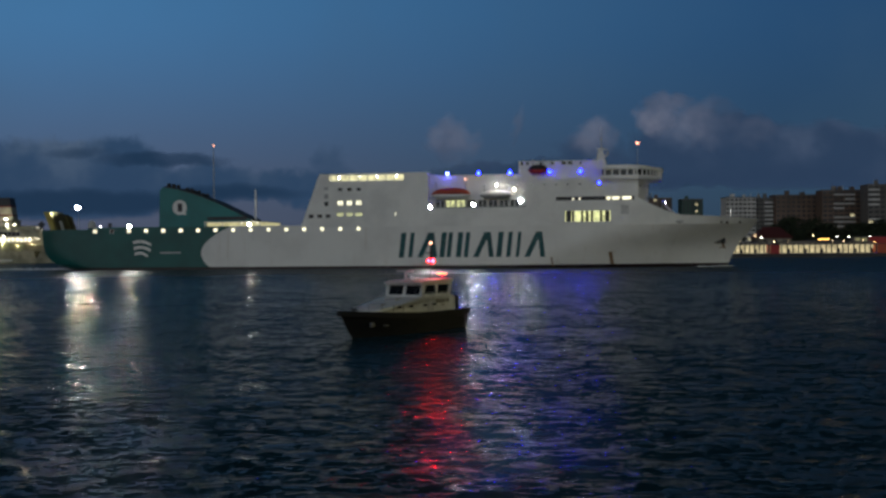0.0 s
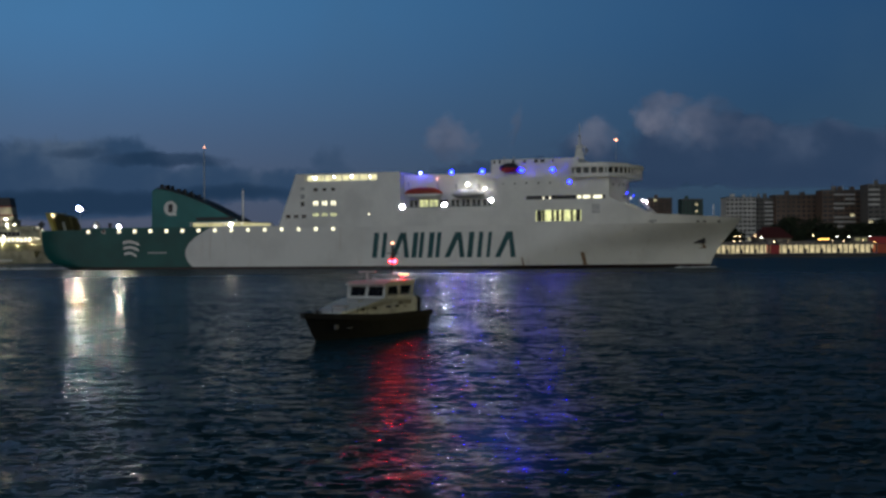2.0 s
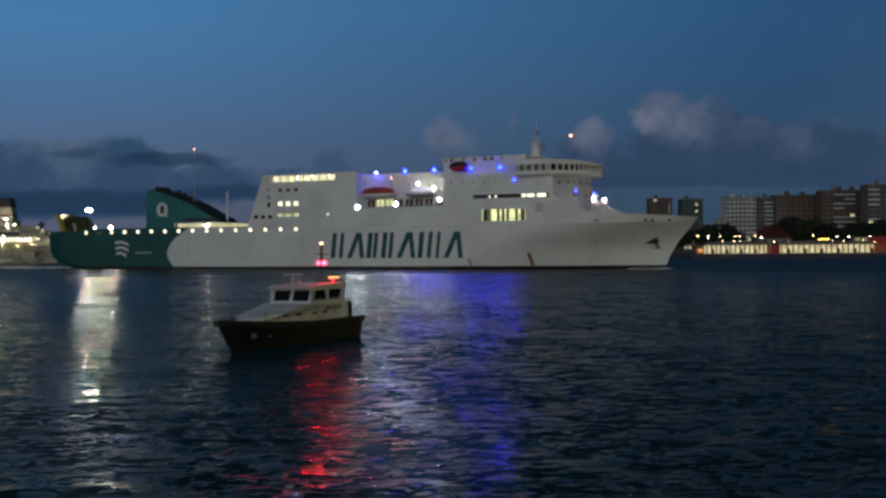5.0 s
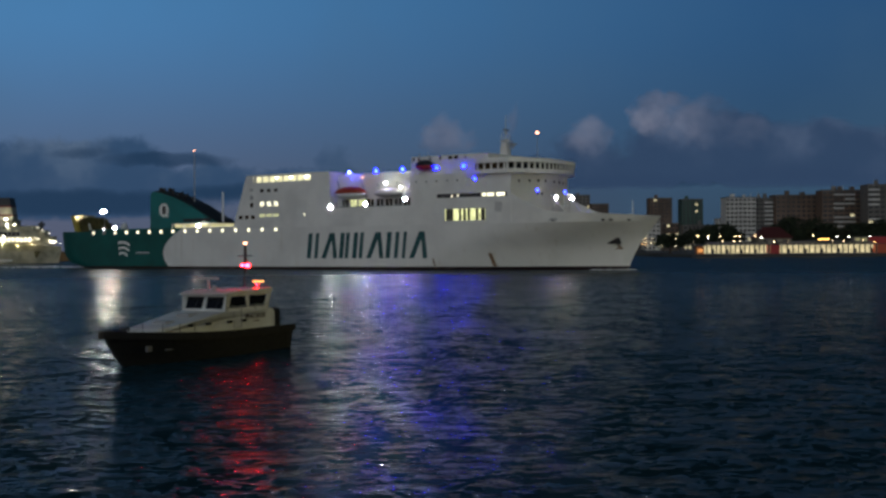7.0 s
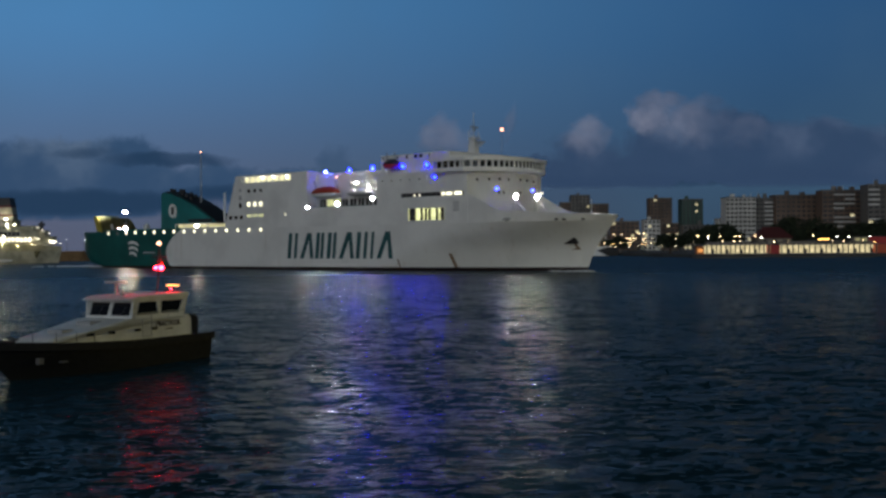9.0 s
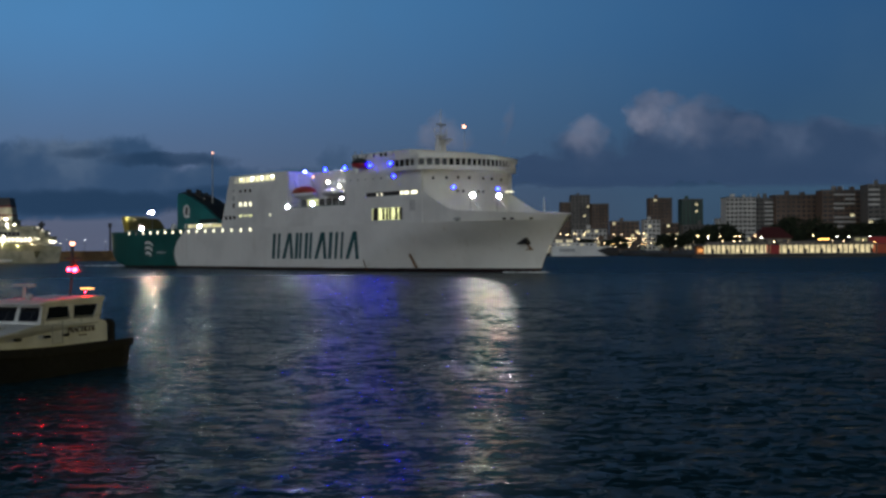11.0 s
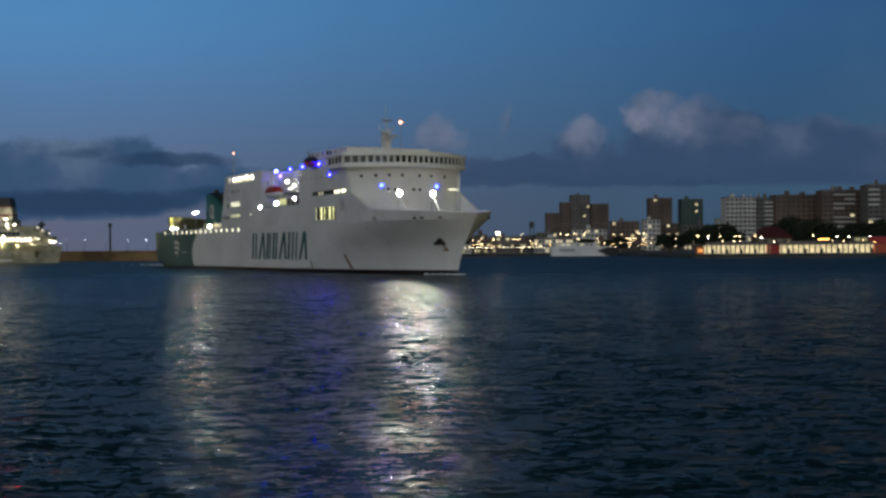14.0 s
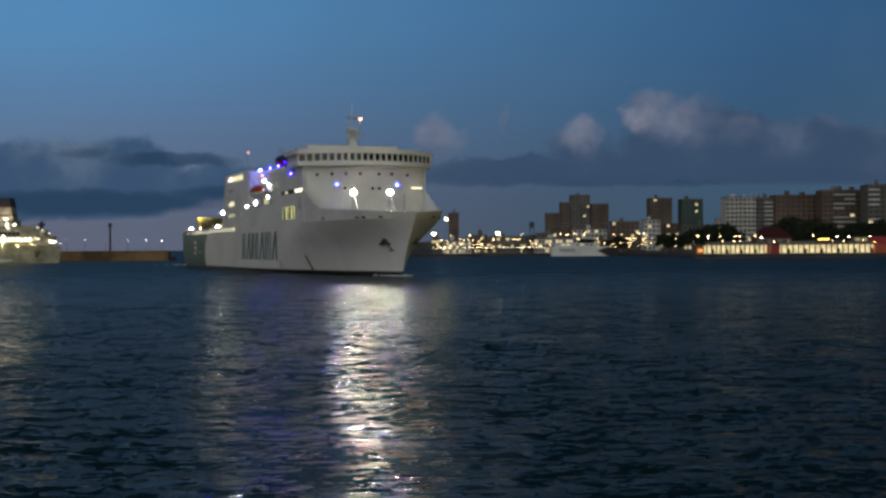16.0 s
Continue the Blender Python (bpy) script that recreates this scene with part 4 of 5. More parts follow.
def lettering(text, size, depth, width):
    """Flat raised letters in the built-in font, fitted to a width."""
    curve = bpy.data.curves.new("lettering", "FONT")
    curve.body, curve.size, curve.extrude, curve.offset = text, size, depth, 0.011
    tmp = bpy.data.objects.new("lettering", curve)
    me = bpy.data.meshes.new_from_object(tmp)
    bpy.data.objects.remove(tmp)
    w = max(v.co.x for v in me.vertices)
    me.transform(Matrix.Scale(width / w, 4, Vector((1, 0, 0))))
    return me


def make_pilot_boat():
    boat = thing("pilot_boat", pose(-0.01, 79.07, 0, 0, 0, -118.3), "black-hulled pilot boat with cream wheelhouse and red lights", "boat")
    hull = part("hull", pilot_hull(bmesh.new()), BOAT_BLACK, boat, "black hull", smooth=True)
    part("fender", fender(bmesh.new(), 0.14, 0.95, 1.28), RUBBER, hull, "black rubber fender")
    for x, w, h in ((10.9, 0.30, 0.26), (9.9, 0.42, 0.06)):
        bm = bmesh.new()
        y = 1.9 * (1 - ((x / 12.9 - 0.45) / 0.55) ** 2.6) - 0.1
        box(bm, x - w / 2, x + w / 2, y - 0.14, y + 0.03, 0.64, 0.64 + h, 0.02)
        part("hull_mark", bm, FADED, hull, "pale unreadable mark")
    # coach roof that slopes down to the fore deck
    bm = bmesh.new()
    pts = [(1.15, 1.15), (10.6, 1.3), (10.2, 1.62), (8.0, 1.86), (5.9, 2.2), (1.35, 2.2), (1.15, 2.02)]
    prism(bm, pts, 1, -1.5, 1.5)
    for v in bm.verts:
        if v.co.x > 7.0:
            v.co.y *= 0.62 if v.co.x > 9 else 0.9
    bmesh.ops.bevel(bm, geom=list(bm.edges), offset=0.07, segments=2, affect="EDGES")
    coach = part("coach_roof", bm, CREAM, boat, "cream coach roof")
    for x in (4.0, 5.2, 6.9, 8.2):
        for side in (-1, 1):
            bm = bmesh.new()
            yy = 1.5 if x < 6 else 1.5 - (x - 6) * 0.08
            box(bm, x - 0.14, x + 0.14, *sorted((side * (yy - 0.15), side * (yy + 0.01))), 1.62, 1.74)
            part("porthole", bm, WIN_DARK, coach)
    for side in (-1, 1):
        word = lettering("PRACTICOS", 0.33, 0.006, 1.85)
        word.transform(Matrix.Translation((3.95 if side > 0 else 2.1, side * 1.504, 1.76)) @ Matrix.Rotation(math.pi if side > 0 else 0.0, 4, "Z") @ Matrix.Rotation(math.pi / 2, 4, "X"))
        sign = new("lettering", word)
        sign.parent = coach
        word.materials.append(LETTER_BROWN)
        tagged(sign, "dark brown painted word")
        bm = bmesh.new()
        box(bm, 2.7, 3.2, *sorted((side * 1.50, side * 1.515)), 1.58, 1.64)
        part("name_bar", bm, LETTER_BROWN, coach, "small unreadable brown bar")
    # wheelhouse: corner posts, sills, panes and roof
    bm = bmesh.new()
    for side in (-1, 1):
        y0, y1 = sorted((side * 1.42, side * 1.32))
        prism(bm, [(1.5, 2.2), (5.9, 2.2), (5.84, 2.34), (1.5, 2.34)], 1, y0, y1)
        prism(bm, [(1.4, 2.92), (5.55, 2.92), (5.5, 3.06), (1.1, 3.06)], 1, y0, y1)
        for a, b, c, d in ((1.5, 2.05, 1.25, 1.35), (3.55, 3.75, 3.5, 3.7), (5.55, 5.9, 5.3, 5.6)):
            prism(bm, [(a, 2.3), (b, 2.3), (d + 0.2, 2.96), (c, 2.96)], 1, y0, y1)
    for y0, y1 in ((-1.42, -1.22), (-0.1, 0.1), (1.22, 1.42)):
        prism(bm, [(5.75, 2.2), (5.92, 2.2), (5.58, 3.0), (5.42, 3.0)], 1, y0, y1)
    prism(bm, [(5.75, 2.2), (5.92, 2.2), (5.87, 2.32), (5.70, 2.32)], 1, -1.4, 1.4)
    prism(bm, [(5.47, 2.9), (5.62, 2.9), (5.58, 3.02), (5.42, 3.02)], 1, -1.4, 1.4)
    box(bm, 1.45, 1.6, -1.4, 1.4, 2.2, 3.0)
    house = part("wheelhouse", bm, CREAM, boat, "cream wheelhouse frame")
    for side in (-1, 1):
        for a, b in ((2.0, 3.6), (3.7, 5.6)):
            bm = bmesh.new()
            prism(bm, [(a, 2.32), (b, 2.32), (b - 0.12, 2.94), (a - 0.35 if a < 3 else a - 0.1, 2.94)], 1, *sorted((side * 1.36, side * 1.38)))
            part("side_pane", bm, WIN_DARK, house)
        bm = bmesh.new()
        prism(bm, [(5.80, 2.30), (5.83, 2.30), (5.55, 2.95), (5.52, 2.95)], 1, *sorted((side * 0.1, side * 1.24)))
        part("front_pane", bm, WIN_DARK, house)
    bm = bmesh.new()
    prism(bm, [(1.2, 3.06), (6.05, 3.0), (6.1, 3.06), (5.5, 3.2), (1.25, 3.26), (1.1, 3.2)], 1, -1.5, 1.5)
    bmesh.ops.bevel(bm, geom=list(bm.edges), offset=0.04, segments=2, affect="EDGES")
    roof = part("wheelhouse_roof", bm, CREAM, boat)
    trim = Matrix.Translation((1.5, 0, 0)) @ Matrix.Diagonal((0.90, 0.93, 1.0, 1.0)) @ Matrix.Translation((-1.5, 0, 0))
    for piece in (house, roof, *house.children):
        piece.data.transform(trim)
    # mast with its lights
    bm = bmesh.new()
    rod(bm, (1.9, 0, 3.2), (1.7, 0, 4.45), 0.05)
    rod(bm, (1.7, 0, 4.5), (1.7, 0, 5.55), 0.10, 0.07)
    rod(bm, (1.7, -0.45, 4.95), (1.7, 0.45, 4.95), 0.03)
    mast = part("mast", bm, DARK, boat)
    lamp(mast, 1.7, 0, 5.62, 0.11, NAV_WHITE, "mast_light")
    lamp(mast, 1.75, 0.16, 4.45, 0.11, NAV_RED, "red_light", light_shield=2.4)
    lamp(mast, 1.75, -0.16, 4.45, 0.08, NAV_RED, "red_light", light_shield=2.4)
    lamp(mast, 1.9, 0.85, 3.44, 0.028, NAV_RED, "red_light")
    bm = bmesh.new()
    box(bm, 1.25, 1.65, -0.14, -0.10, 4.48, 4.72)
    part("flag", bm, RED, mast)
    bm = bmesh.new()
    box(bm, 1.78, 1.86, 0.55, 1.22, 3.56, 3.62)
    part("light_strip", bm, AMBER, mast)
    bm = bmesh.new()
    rod(bm, (4.3, -0.5, 3.2), (4.3, -0.5, 3.75), 0.09, 0.06)
    box(bm, 4.2, 4.4, -1.1, 0.1, 3.75, 3.87, 0.03)
    part("radar", bm, GREY, boat)
    bm = bmesh.new()
    ball(bm, (4.9, 0.3, 3.34), 0.14)
    rod(bm, (4.9, 0.3, 3.12), (4.9, 0.3, 3.3), 0.05)
    part("searchlight", bm, GREY, boat)
    for side in (-1, 1):
        rail = part("hand_rail", rod(bmesh.new(), (1.6, side * 1.46, 2.42), (5.6, side * 1.46, 2.42), 0.018, n=6), STEEL, boat)
        for i in range(4):
            x = 1.7 + 1.25 * i
            part("stanchion", rod(bmesh.new(), (x, side * 1.44, 2.18), (x, side * 1.46, 2.42), 0.018, n=6), STEEL, rail)
    # deck gear: hatches, wipers, door line, pulpit
    for x, z in ((6.8, 2.06), (8.6, 1.80)):
        hatch = box(bmesh.new(), x - 0.38, x + 0.38, -0.4, 0.4, z - 0.06, z + 0.10, 0.03)
        part("hatch", hatch, GREY, boat)
    for y in (-0.65, 0.65):
        part("wiper", rod(bmesh.new(), (5.44, y, 2.30), (5.30, y + 0.22, 2.72), 0.014, n=5), DARK, house)
    for side in (-1, 1):
        y = side * 1.508
        part("door", wall_holes(bmesh.new(), 4.25, 4.95, min(y, y - side * 0.02), max(y, y - side * 0.02), 1.35, 2.18, [(4.29, 4.91, 1.39, 2.14)]), GREY, coach)
        for i in range(5):
            x = 8.4 + 0.95 * i
            yy = side * (1.9 * (1 - max(0.0, (x / 12.9 - 0.45) / 0.55) ** 3.0) - 0.15)
            zz = 1.15 + 0.80 * max(0.0, x / 12.9 - 0.35) ** 1.6
            part("stanchion", rod(bmesh.new(), (x, yy, zz - 0.05), (x, yy, zz + 0.55), 0.016, n=5), DARK, boat)
    bm = bmesh.new()
    rod(bm, (11.4, 0, 1.45), (11.4, 0, 1.75), 0.09)
    rod(bm, (11.4, -0.25, 1.68), (11.4, 0.25, 1.68), 0.06)
    part("bollard", bm, DARK, boat)
    bm = bmesh.new()
    rod(bm, (0.75, 1.15, 1.2), (0.75, 1.15, 2.0), 0.34, n=12)
    ball(bm, (0.75, 1.15, 2.0), 0.33, 1, 1, 0.6)
    part("life_raft", bm, RUBBER, boat)
    bm = bmesh.new()
    box(bm, 0.1, 1.4, -1.5, 1.5, 1.15, 1.2)
    part("after_deck", bm, DARK, boat)
    return boat


pilot_boat = make_pilot_boat()


# ---- shore: land, quays, breakwater ----
def make_land():
    bm = bmesh.new()
    prism(bm, [(-20, 640), (95, 640), (108, 505), (420, 480), (1600, 900), (1500, 3300), (-60, 3300), (-60, 700)], 2, -2.0, 1.3)
    land = tagged(part("ground", bm, EARTH), "dark quay and city ground across the harbour", "ground", kind="structure")
    bm = bmesh.new()
    prism(bm, [(107, 503.0), (420, 478.0), (420, 480.5), (108.4, 505.5)], 2, -2.0, 1.45)
    prism(bm, [(-21, 637), (95, 637), (95, 640.4), (-21, 640.4)], 2, -2.0, 1.45)
    tagged(part("quay_wall", bm, QUAY_EDGE), "dark concrete quay edge", "quay", kind="structure")
    bm = bmesh.new()
    prism(bm, [(-420, 560), (-128, 545), (-127, 556), (-420, 575)], 2, -2.0, 1.6)
    prism(bm, [(-182, 549), (-128.5, 546.5), (-128, 549), (-182, 552)], 2, 1.6, 4.3)
    prism(bm, [(-181, 548.4), (-128.8, 546.0), (-128.8, 546.4), (-181, 548.9)], 2, 3.9, 4.75)
    tagged(part("breakwater", bm, OCHRE), "ochre stone breakwater wall", "breakwater", kind="structure")
    # low hills behind the city
    bm = bmesh.new()
    rnd = random.Random(5)
    top = [(x, 14 + 10 * math.sin(x * 0.006) + rnd.random() * 6) for x in range(-100, 1700, 60)]
    prism(bm, [(1640, -2), (-100, -2)] + top, 1, 2300, 2330)
    tagged(part("backdrop_hills", bm, EARTH), "dark low hills behind the city", "hills", kind="structure")


make_land()


# ---- buildings ----
def make_block(name, x0, x1, y, depth, z_top, wall, floors, bays, label, lit=(), balcony=True, turn=0.0, slab=None, roof_bits=2, seed=1):
    rnd = random.Random(seed)
    w, h = x1 - x0, z_top - 1.3
    b = thing(name, pose(x0, y, 1.3, 0, 0, turn), label, "building")
    bm = bmesh.new()
    box(bm, 0, w, 0, depth, 0, h)
    body = part("wall", bm, wall, b)
    bm = bmesh.new()
    box(bm, -0.2, w + 0.2, -0.2, depth, h, h + 0.8)
    roof = part("roof", bm, GREY_WALL, b)
    for i in range(roof_bits):
        bm = bmesh.new()
        rx = w * (0.15 + 0.7 * (i + rnd.random() * 0.5) / max(1, roof_bits))
        rw = 1.5 + rnd.random() * 2.0
        box(bm, rx, rx + rw, 2, 5, h + 0.8, h + 2.6 + rnd.random() * 1.6)
        if rnd.random() < 0.5:
            rod(bm, (rx + 1, 3.5, h + 2), (rx + 1, 3.5, h + 6.5), 0.12, 0.05, 5)
        part("stair_head", bm, wall, roof)
    fh = h / floors
    bw = w / bays
    columns = [wall is PALE_WALL or rnd.random() < 0.62 for _ in range(bays)]
    for k in range(floors):
        if balcony and k > 0:
            for g in range(0, bays, 2):
                g1 = min(bays, g + 2)
                if rnd.random() < 0.12:
                    continue
                bm = bmesh.new()
                xa, xb = g * bw + 0.25, g1 * bw - 0.25
                box(bm, xa, xb, -1.2, 0.0, k * fh - 0.1, k * fh + 0.1)
                box(bm, xa, xb, -1.2, -1.08, k * fh + 0.1, k * fh + 1.0)
                part("balcony", bm, (slab or wall) if columns[g // 2] and rnd.random() < 0.85 else wall, b)
        for i in range(bays):
            on = (k, i) in lit
            bm = bmesh.new()
            ww = bw * (0.30 if not balcony else 0.36)
            cx = (i + 0.5) * bw
            box(bm, cx - ww, cx + ww, -0.06, 0.05, k * fh + fh * 0.30, k * fh + fh * 0.82)
            part("window", bm, WIN_LIT if on else WIN_FAR, body)
    for _ in range(2 if balcony else 0):
        ax = w * rnd.random()
        bm = bmesh.new()
        rod(bm, (ax, 2, h + 0.7), (ax, 2, h + 3.6), 0.28, 0.2, 5)
        part("antenna", bm, PALE_WALL, roof, "small white roof mast")
    return b


make_block("apartment_block", 218, 241, 900, 16, 41.5, PALE_WALL, 12, 7, "white apartment block with open balcony rows", {(1, 2), (2, 5), (4, 0)}, True, 0, PALE_WALL, 2, 3)
make_block("apartment_block", 242, 256, 905, 16, 41.0, GREY_WALL, 12, 4, "grey apartment block with white balcony bands", {(2, 1)}, True, 0, PALE_WALL, 2, 4)
make_block("apartment_block", 256.5, 288, 900, 18, 43.0, BROWN_WALL, 12, 8, "brown brick apartment block above the harbour", {(3, 6), (5, 2)}, False, 0, None, 2, 5)
make_block("apartment_block", 282, 314, 868, 18, 45.0, BROWN_WALL, 13, 8, "brown apartment block with pale balcony bands", {(4, 1), (7, 5), (3, 6)}, True, -3, PALE_WALL, 3, 6)
make_block("apartment_block", 302, 335, 830, 18, 47.0, GREY_WALL, 13, 8, "grey-brown apartment block with white balconies", {(5, 0), (3, 3)}, True, -3, PALE_WALL, 3, 7)
make_block("apartment_block", 326, 372, 800, 18, 50.0, BROWN_WALL, 14, 10, "tall brown apartment block with white balconies", {(6, 4), (3, 8)}, True, -3, PALE_WALL, 3, 8)
make_block("tower_block", 135.5, 155, 1230, 20, 58.5, GREY_WALL, 17, 5, "dark grey residential tower in the city", {(13, 4), (10, 3)}, False, 0, None, 1, 9)
make_block("tower_block", 125, 136, 1235, 18, 51.0, BROWN_WALL, 14, 3, "dark brown tower in the city", set(), False, 0, None, 0, 10)
make_block("tower_block", 110, 126, 1240, 18, 40.0, BROWN_WALL, 11, 5, "dark brown block in the city", set(), False, 0, None, 0, 11)
make_block("tower_block", 156, 174, 1225, 18, 49.0, BROWN_WALL, 14, 5, "reddish-brown tower in the city", set(), False, 0, None, 0, 12)
make_block("tower_block", 195, 216, 1100, 18, 49.5, BROWN_WALL, 15, 6, "dark brown tower beside a green one", {(14, 1)}, False, 0, None, 1, 13)
make_block("tower_block", 224, 244, 1095, 18, 48.0, paint("dark_green_facade", (0.06, 0.11, 0.09), 0.8, coarse=0.05, fine=0.5), 15, 5, "dark green tower with two lit windows", {(13, 3), (11, 3)}, False, 0, None, 1, 14)
make_block("tower_block", 5.5, 15.0, 1100, 12, 37.0, BROWN_WALL, 10, 3, "slim dark brown tower behind the quay", {(2, 1)}, False, 0, None, 1, 15)
for i, (x0, x1, y, zt, wall, fl, bays) in enumerate((
        (172, 186, 1000, 27, PALE_WALL, 7, 4), (186, 204, 1010, 24, BROWN_WALL, 6, 5), (204, 232, 990, 22, GREY_WALL, 5, 8), (232, 256, 985, 27, PALE_WALL, 7, 6),
        (146, 170, 1010, 26, BROWN_WALL, 7, 6), (84, 112, 1040, 17, GREY_WALL, 4, 8), (48, 82, 1060, 14, GREY_WALL, 3, 8), (18, 46, 1000, 12, BROWN_WALL, 3, 6), (116, 146, 1040, 20, PALE_WALL, 5, 8))):
    rr = random.Random(40 + i)
    lit = {(rr.randrange(fl), rr.randrange(bays)) for _ in range(4)}
    make_block("low_building", x0, x1, y, 14, zt, wall, fl, bays, "low %s town building on the waterfront" % ("pale", "brown", "grey")[(PALE_WALL, BROWN_WALL, GREY_WALL).index(wall)], lit, False, 0, None, 1, 60 + i)

for i, (x0, x1, y, zt, fl, bays, share) in enumerate(((0, 17, 700, 8.5, 3, 9, 0.6), (19, 27, 712, 12.0, 4, 4, 0.35), (30, 52, 705, 7.0, 2, 12, 0.55), (55, 80, 700, 9.5, 3, 12, 0.45), (84, 104, 690, 8.5, 3, 9, 0.5), (-7, -1.5, 720, 10.0, 3, 3, 0.5))):
    rr = random.Random(90 + i)
    lit = {(k, b) for k in range(fl) for b in range(bays) if rr.random() < share}
    make_block("harbour_building", x0, x1, y, 10, zt, (PALE_WALL, BROWN_WALL, GREY_WALL)[i % 3], fl, bays, "low harbour building with rows of lit windows", lit, False, 0, None, 1, 80 + i)


# ---- lit pavilion on the quay ----
def make_pavilion(x0, x1, y, turn, label, panes, z1=4.9):
    w = x1 - x0
    p = thing("pavilion", pose(x0, y, 1.32, 0, 0, turn), label, "pavilion")
    bm = bmesh.new()
    box(bm, 0, w, 0, 9, 0, 0.35)
    part("plinth", bm, CONCRETE, p)
    bm = bmesh.new()
    box(bm, -0.6, w + 0.6, -1.2, 9.5, z1 - 1.0, z1 - 0.6)
    box(bm, 0.5, w - 0.5, 1, 8.5, z1 - 0.4, z1 + 0.5)
    part("roof", bm, GREY_WALL, p)
    bm = bmesh.new()
    box(bm, 0.1, w - 0.1, 4.0, 9.0, 0.35, z1 - 1.0)
    # back wall emits the warm light, as there are no interior lamps
    part("back_wall", bm, PAVILION, p, "interior wall with its own warm glow")
    for i in range(panes + 1):
        bm = bmesh.new()
        cx = w * i / panes
        box(bm, cx - 0.22, cx + 0.22, -0.2, 0.3, 0.3, z1 - 1.0)
        part("column", bm, DARK, p)
    for i in range(panes):
        if i % 3 == 1:
            bm = bmesh.new()
            a = w * (i + 0.2) / panes
            box(bm, a, a + w / panes * 0.5, 1.8, 2.4, 0.35, 2.2)
            part("counter", bm, DARK, p)
    return p


make_pavilion(114.5, 141.0, 507, -3, "glass-fronted pavilion glowing warm white beside the water", 13)
make_pavilion(146.0, 186.0, 503.5, -3, "long glass-fronted pavilion glowing warm white", 17)
make_pavilion(199.0, 235.0, 500, -3, "glass-fronted pavilion with warm light", 14)
for x, y, w, m, lab in ((141.6, 505.6, 4.0, RED, "red painted kiosk between pavilions"), (187.0, 503.0, 11.0, paint("orange_red_panel", (0.55, 0.09, 0.03), 0.5), "orange-red pavilion end wall")):
    k = thing("kiosk", pose(x, y, 1.32, 0, 0, -3), lab, "kiosk")
    bm = bmesh.new()
    box(bm, 0, w, -0.8, 8, 0, 3.9, 0.05)
    part("wall", bm, m, k)
    bm = bmesh.new()
    box(bm, -0.3, w + 0.3, -1.1, 8.3, 3.9, 4.2)
    part("roof", bm, DARK, k)
# taller red end building, orange gate kiosk, lit booth and a sodium strip along a canopy
hall = thing("end_building", pose(186.6, 511.6, 1.32, 0, 0, -3), "tall dark red end building lit orange at its foot", "building")
part("wall", box(bmesh.new(), 0, 22, 0, 8, 0, 7.2, 0.05), RED, hall)
part("roof", box(bmesh.new(), -0.4, 22.4, -0.4, 8.4, 7.2, 7.5), DARK, hall)
gate = thing("kiosk", pose(110.6, 509.5, 1.32, 0, 0, -3), "small orange-lit kiosk beside the pavilion", "kiosk")
part("wall", box(bmesh.new(), 0, 3.2, 0, 4, 0, 3.4, 0.05), paint("orange_kiosk_paint", (0.60, 0.20, 0.05), 0.6), gate)
part("roof", box(bmesh.new(), -0.3, 3.5, -0.3, 4.3, 3.4, 3.7), DARK, gate)
part("window", box(bmesh.new(), 0.5, 2.7, -0.06, 0.05, 0.9, 2.4), emit("orange_kiosk_glow", (1.0, 0.42, 0.12), 0.8, 0.4, 1.2), gate)
booth = thing("booth", pose(180.4, 512.5, 1.32, 0, 0, -3), "small booth with a pale lit upper storey", "booth")
part("wall", box(bmesh.new(), 0, 6.0, 0, 5, 0, 7.2), GREY_WALL, booth)
for wx in (0.5, 3.3):
    part("window", box(bmesh.new(), wx, wx + 2.1, -0.06, 0.05, 4.6, 6.6), emit("booth_glow", (0.9, 0.85, 0.42), 0.28, 0.6, 0.8), booth)
canopy = thing("canopy", pose(160.0, 513.0, 1.3, 0, 0, -3), "low flat canopy with an orange light strip", "canopy")
part("roof", box(bmesh.new(), 0, 15, 0, 5, 5.6, 6.0), DARK, canopy)
for px in (0.3, 7.5, 14.7):
    part("post", rod(bmesh.new(), (px, 2.5, 0), (px, 2.5, 5.6), 0.15, n=6), DARK, canopy)
part("light_strip", box(bmesh.new(), 4.6, 9.4, -0.25, -0.05, 6.1, 6.45), emit("sodium_strip", (1.0, 0.55, 0.12), 5.0, 0.5, 0.9), canopy)
# maroon hipped roof house
house = thing("hipped_house", pose(143, 530, 1.3), "low house with a maroon hipped roof", "house")
bm = bmesh.new()
box(bm, 0, 15, 0, 12, 0, 7.0)
part("wall", bm, GREY_WALL, house)
bm = bmesh.new()
lo = [bm.verts.new(c) for c in ((-1, -1, 7), (16, -1, 7), (16, 13, 7), (-1, 13, 7))]
hi = [bm.verts.new(c) for c in ((3.5, 5, 12.2), (11, 5, 12.2))]
for f in ((lo[0], lo[1], hi[1], hi[0]), (lo[1], lo[2], hi[1]), (lo[2], lo[3], hi[0], hi[1]), (lo[3], lo[0], hi[0]), (lo[3], lo[2], lo[1], lo[0])):
    bm.faces.new(f)
part("roof", bm, ROOF_RED, house)
for i in range(3):
    bm = bmesh.new()
    box(bm, 2 + 4.5 * i, 4.2 + 4.5 * i, -0.06, 0.05, 4.4, 6.0)
    part("window", bm, WIN_DARK, house)


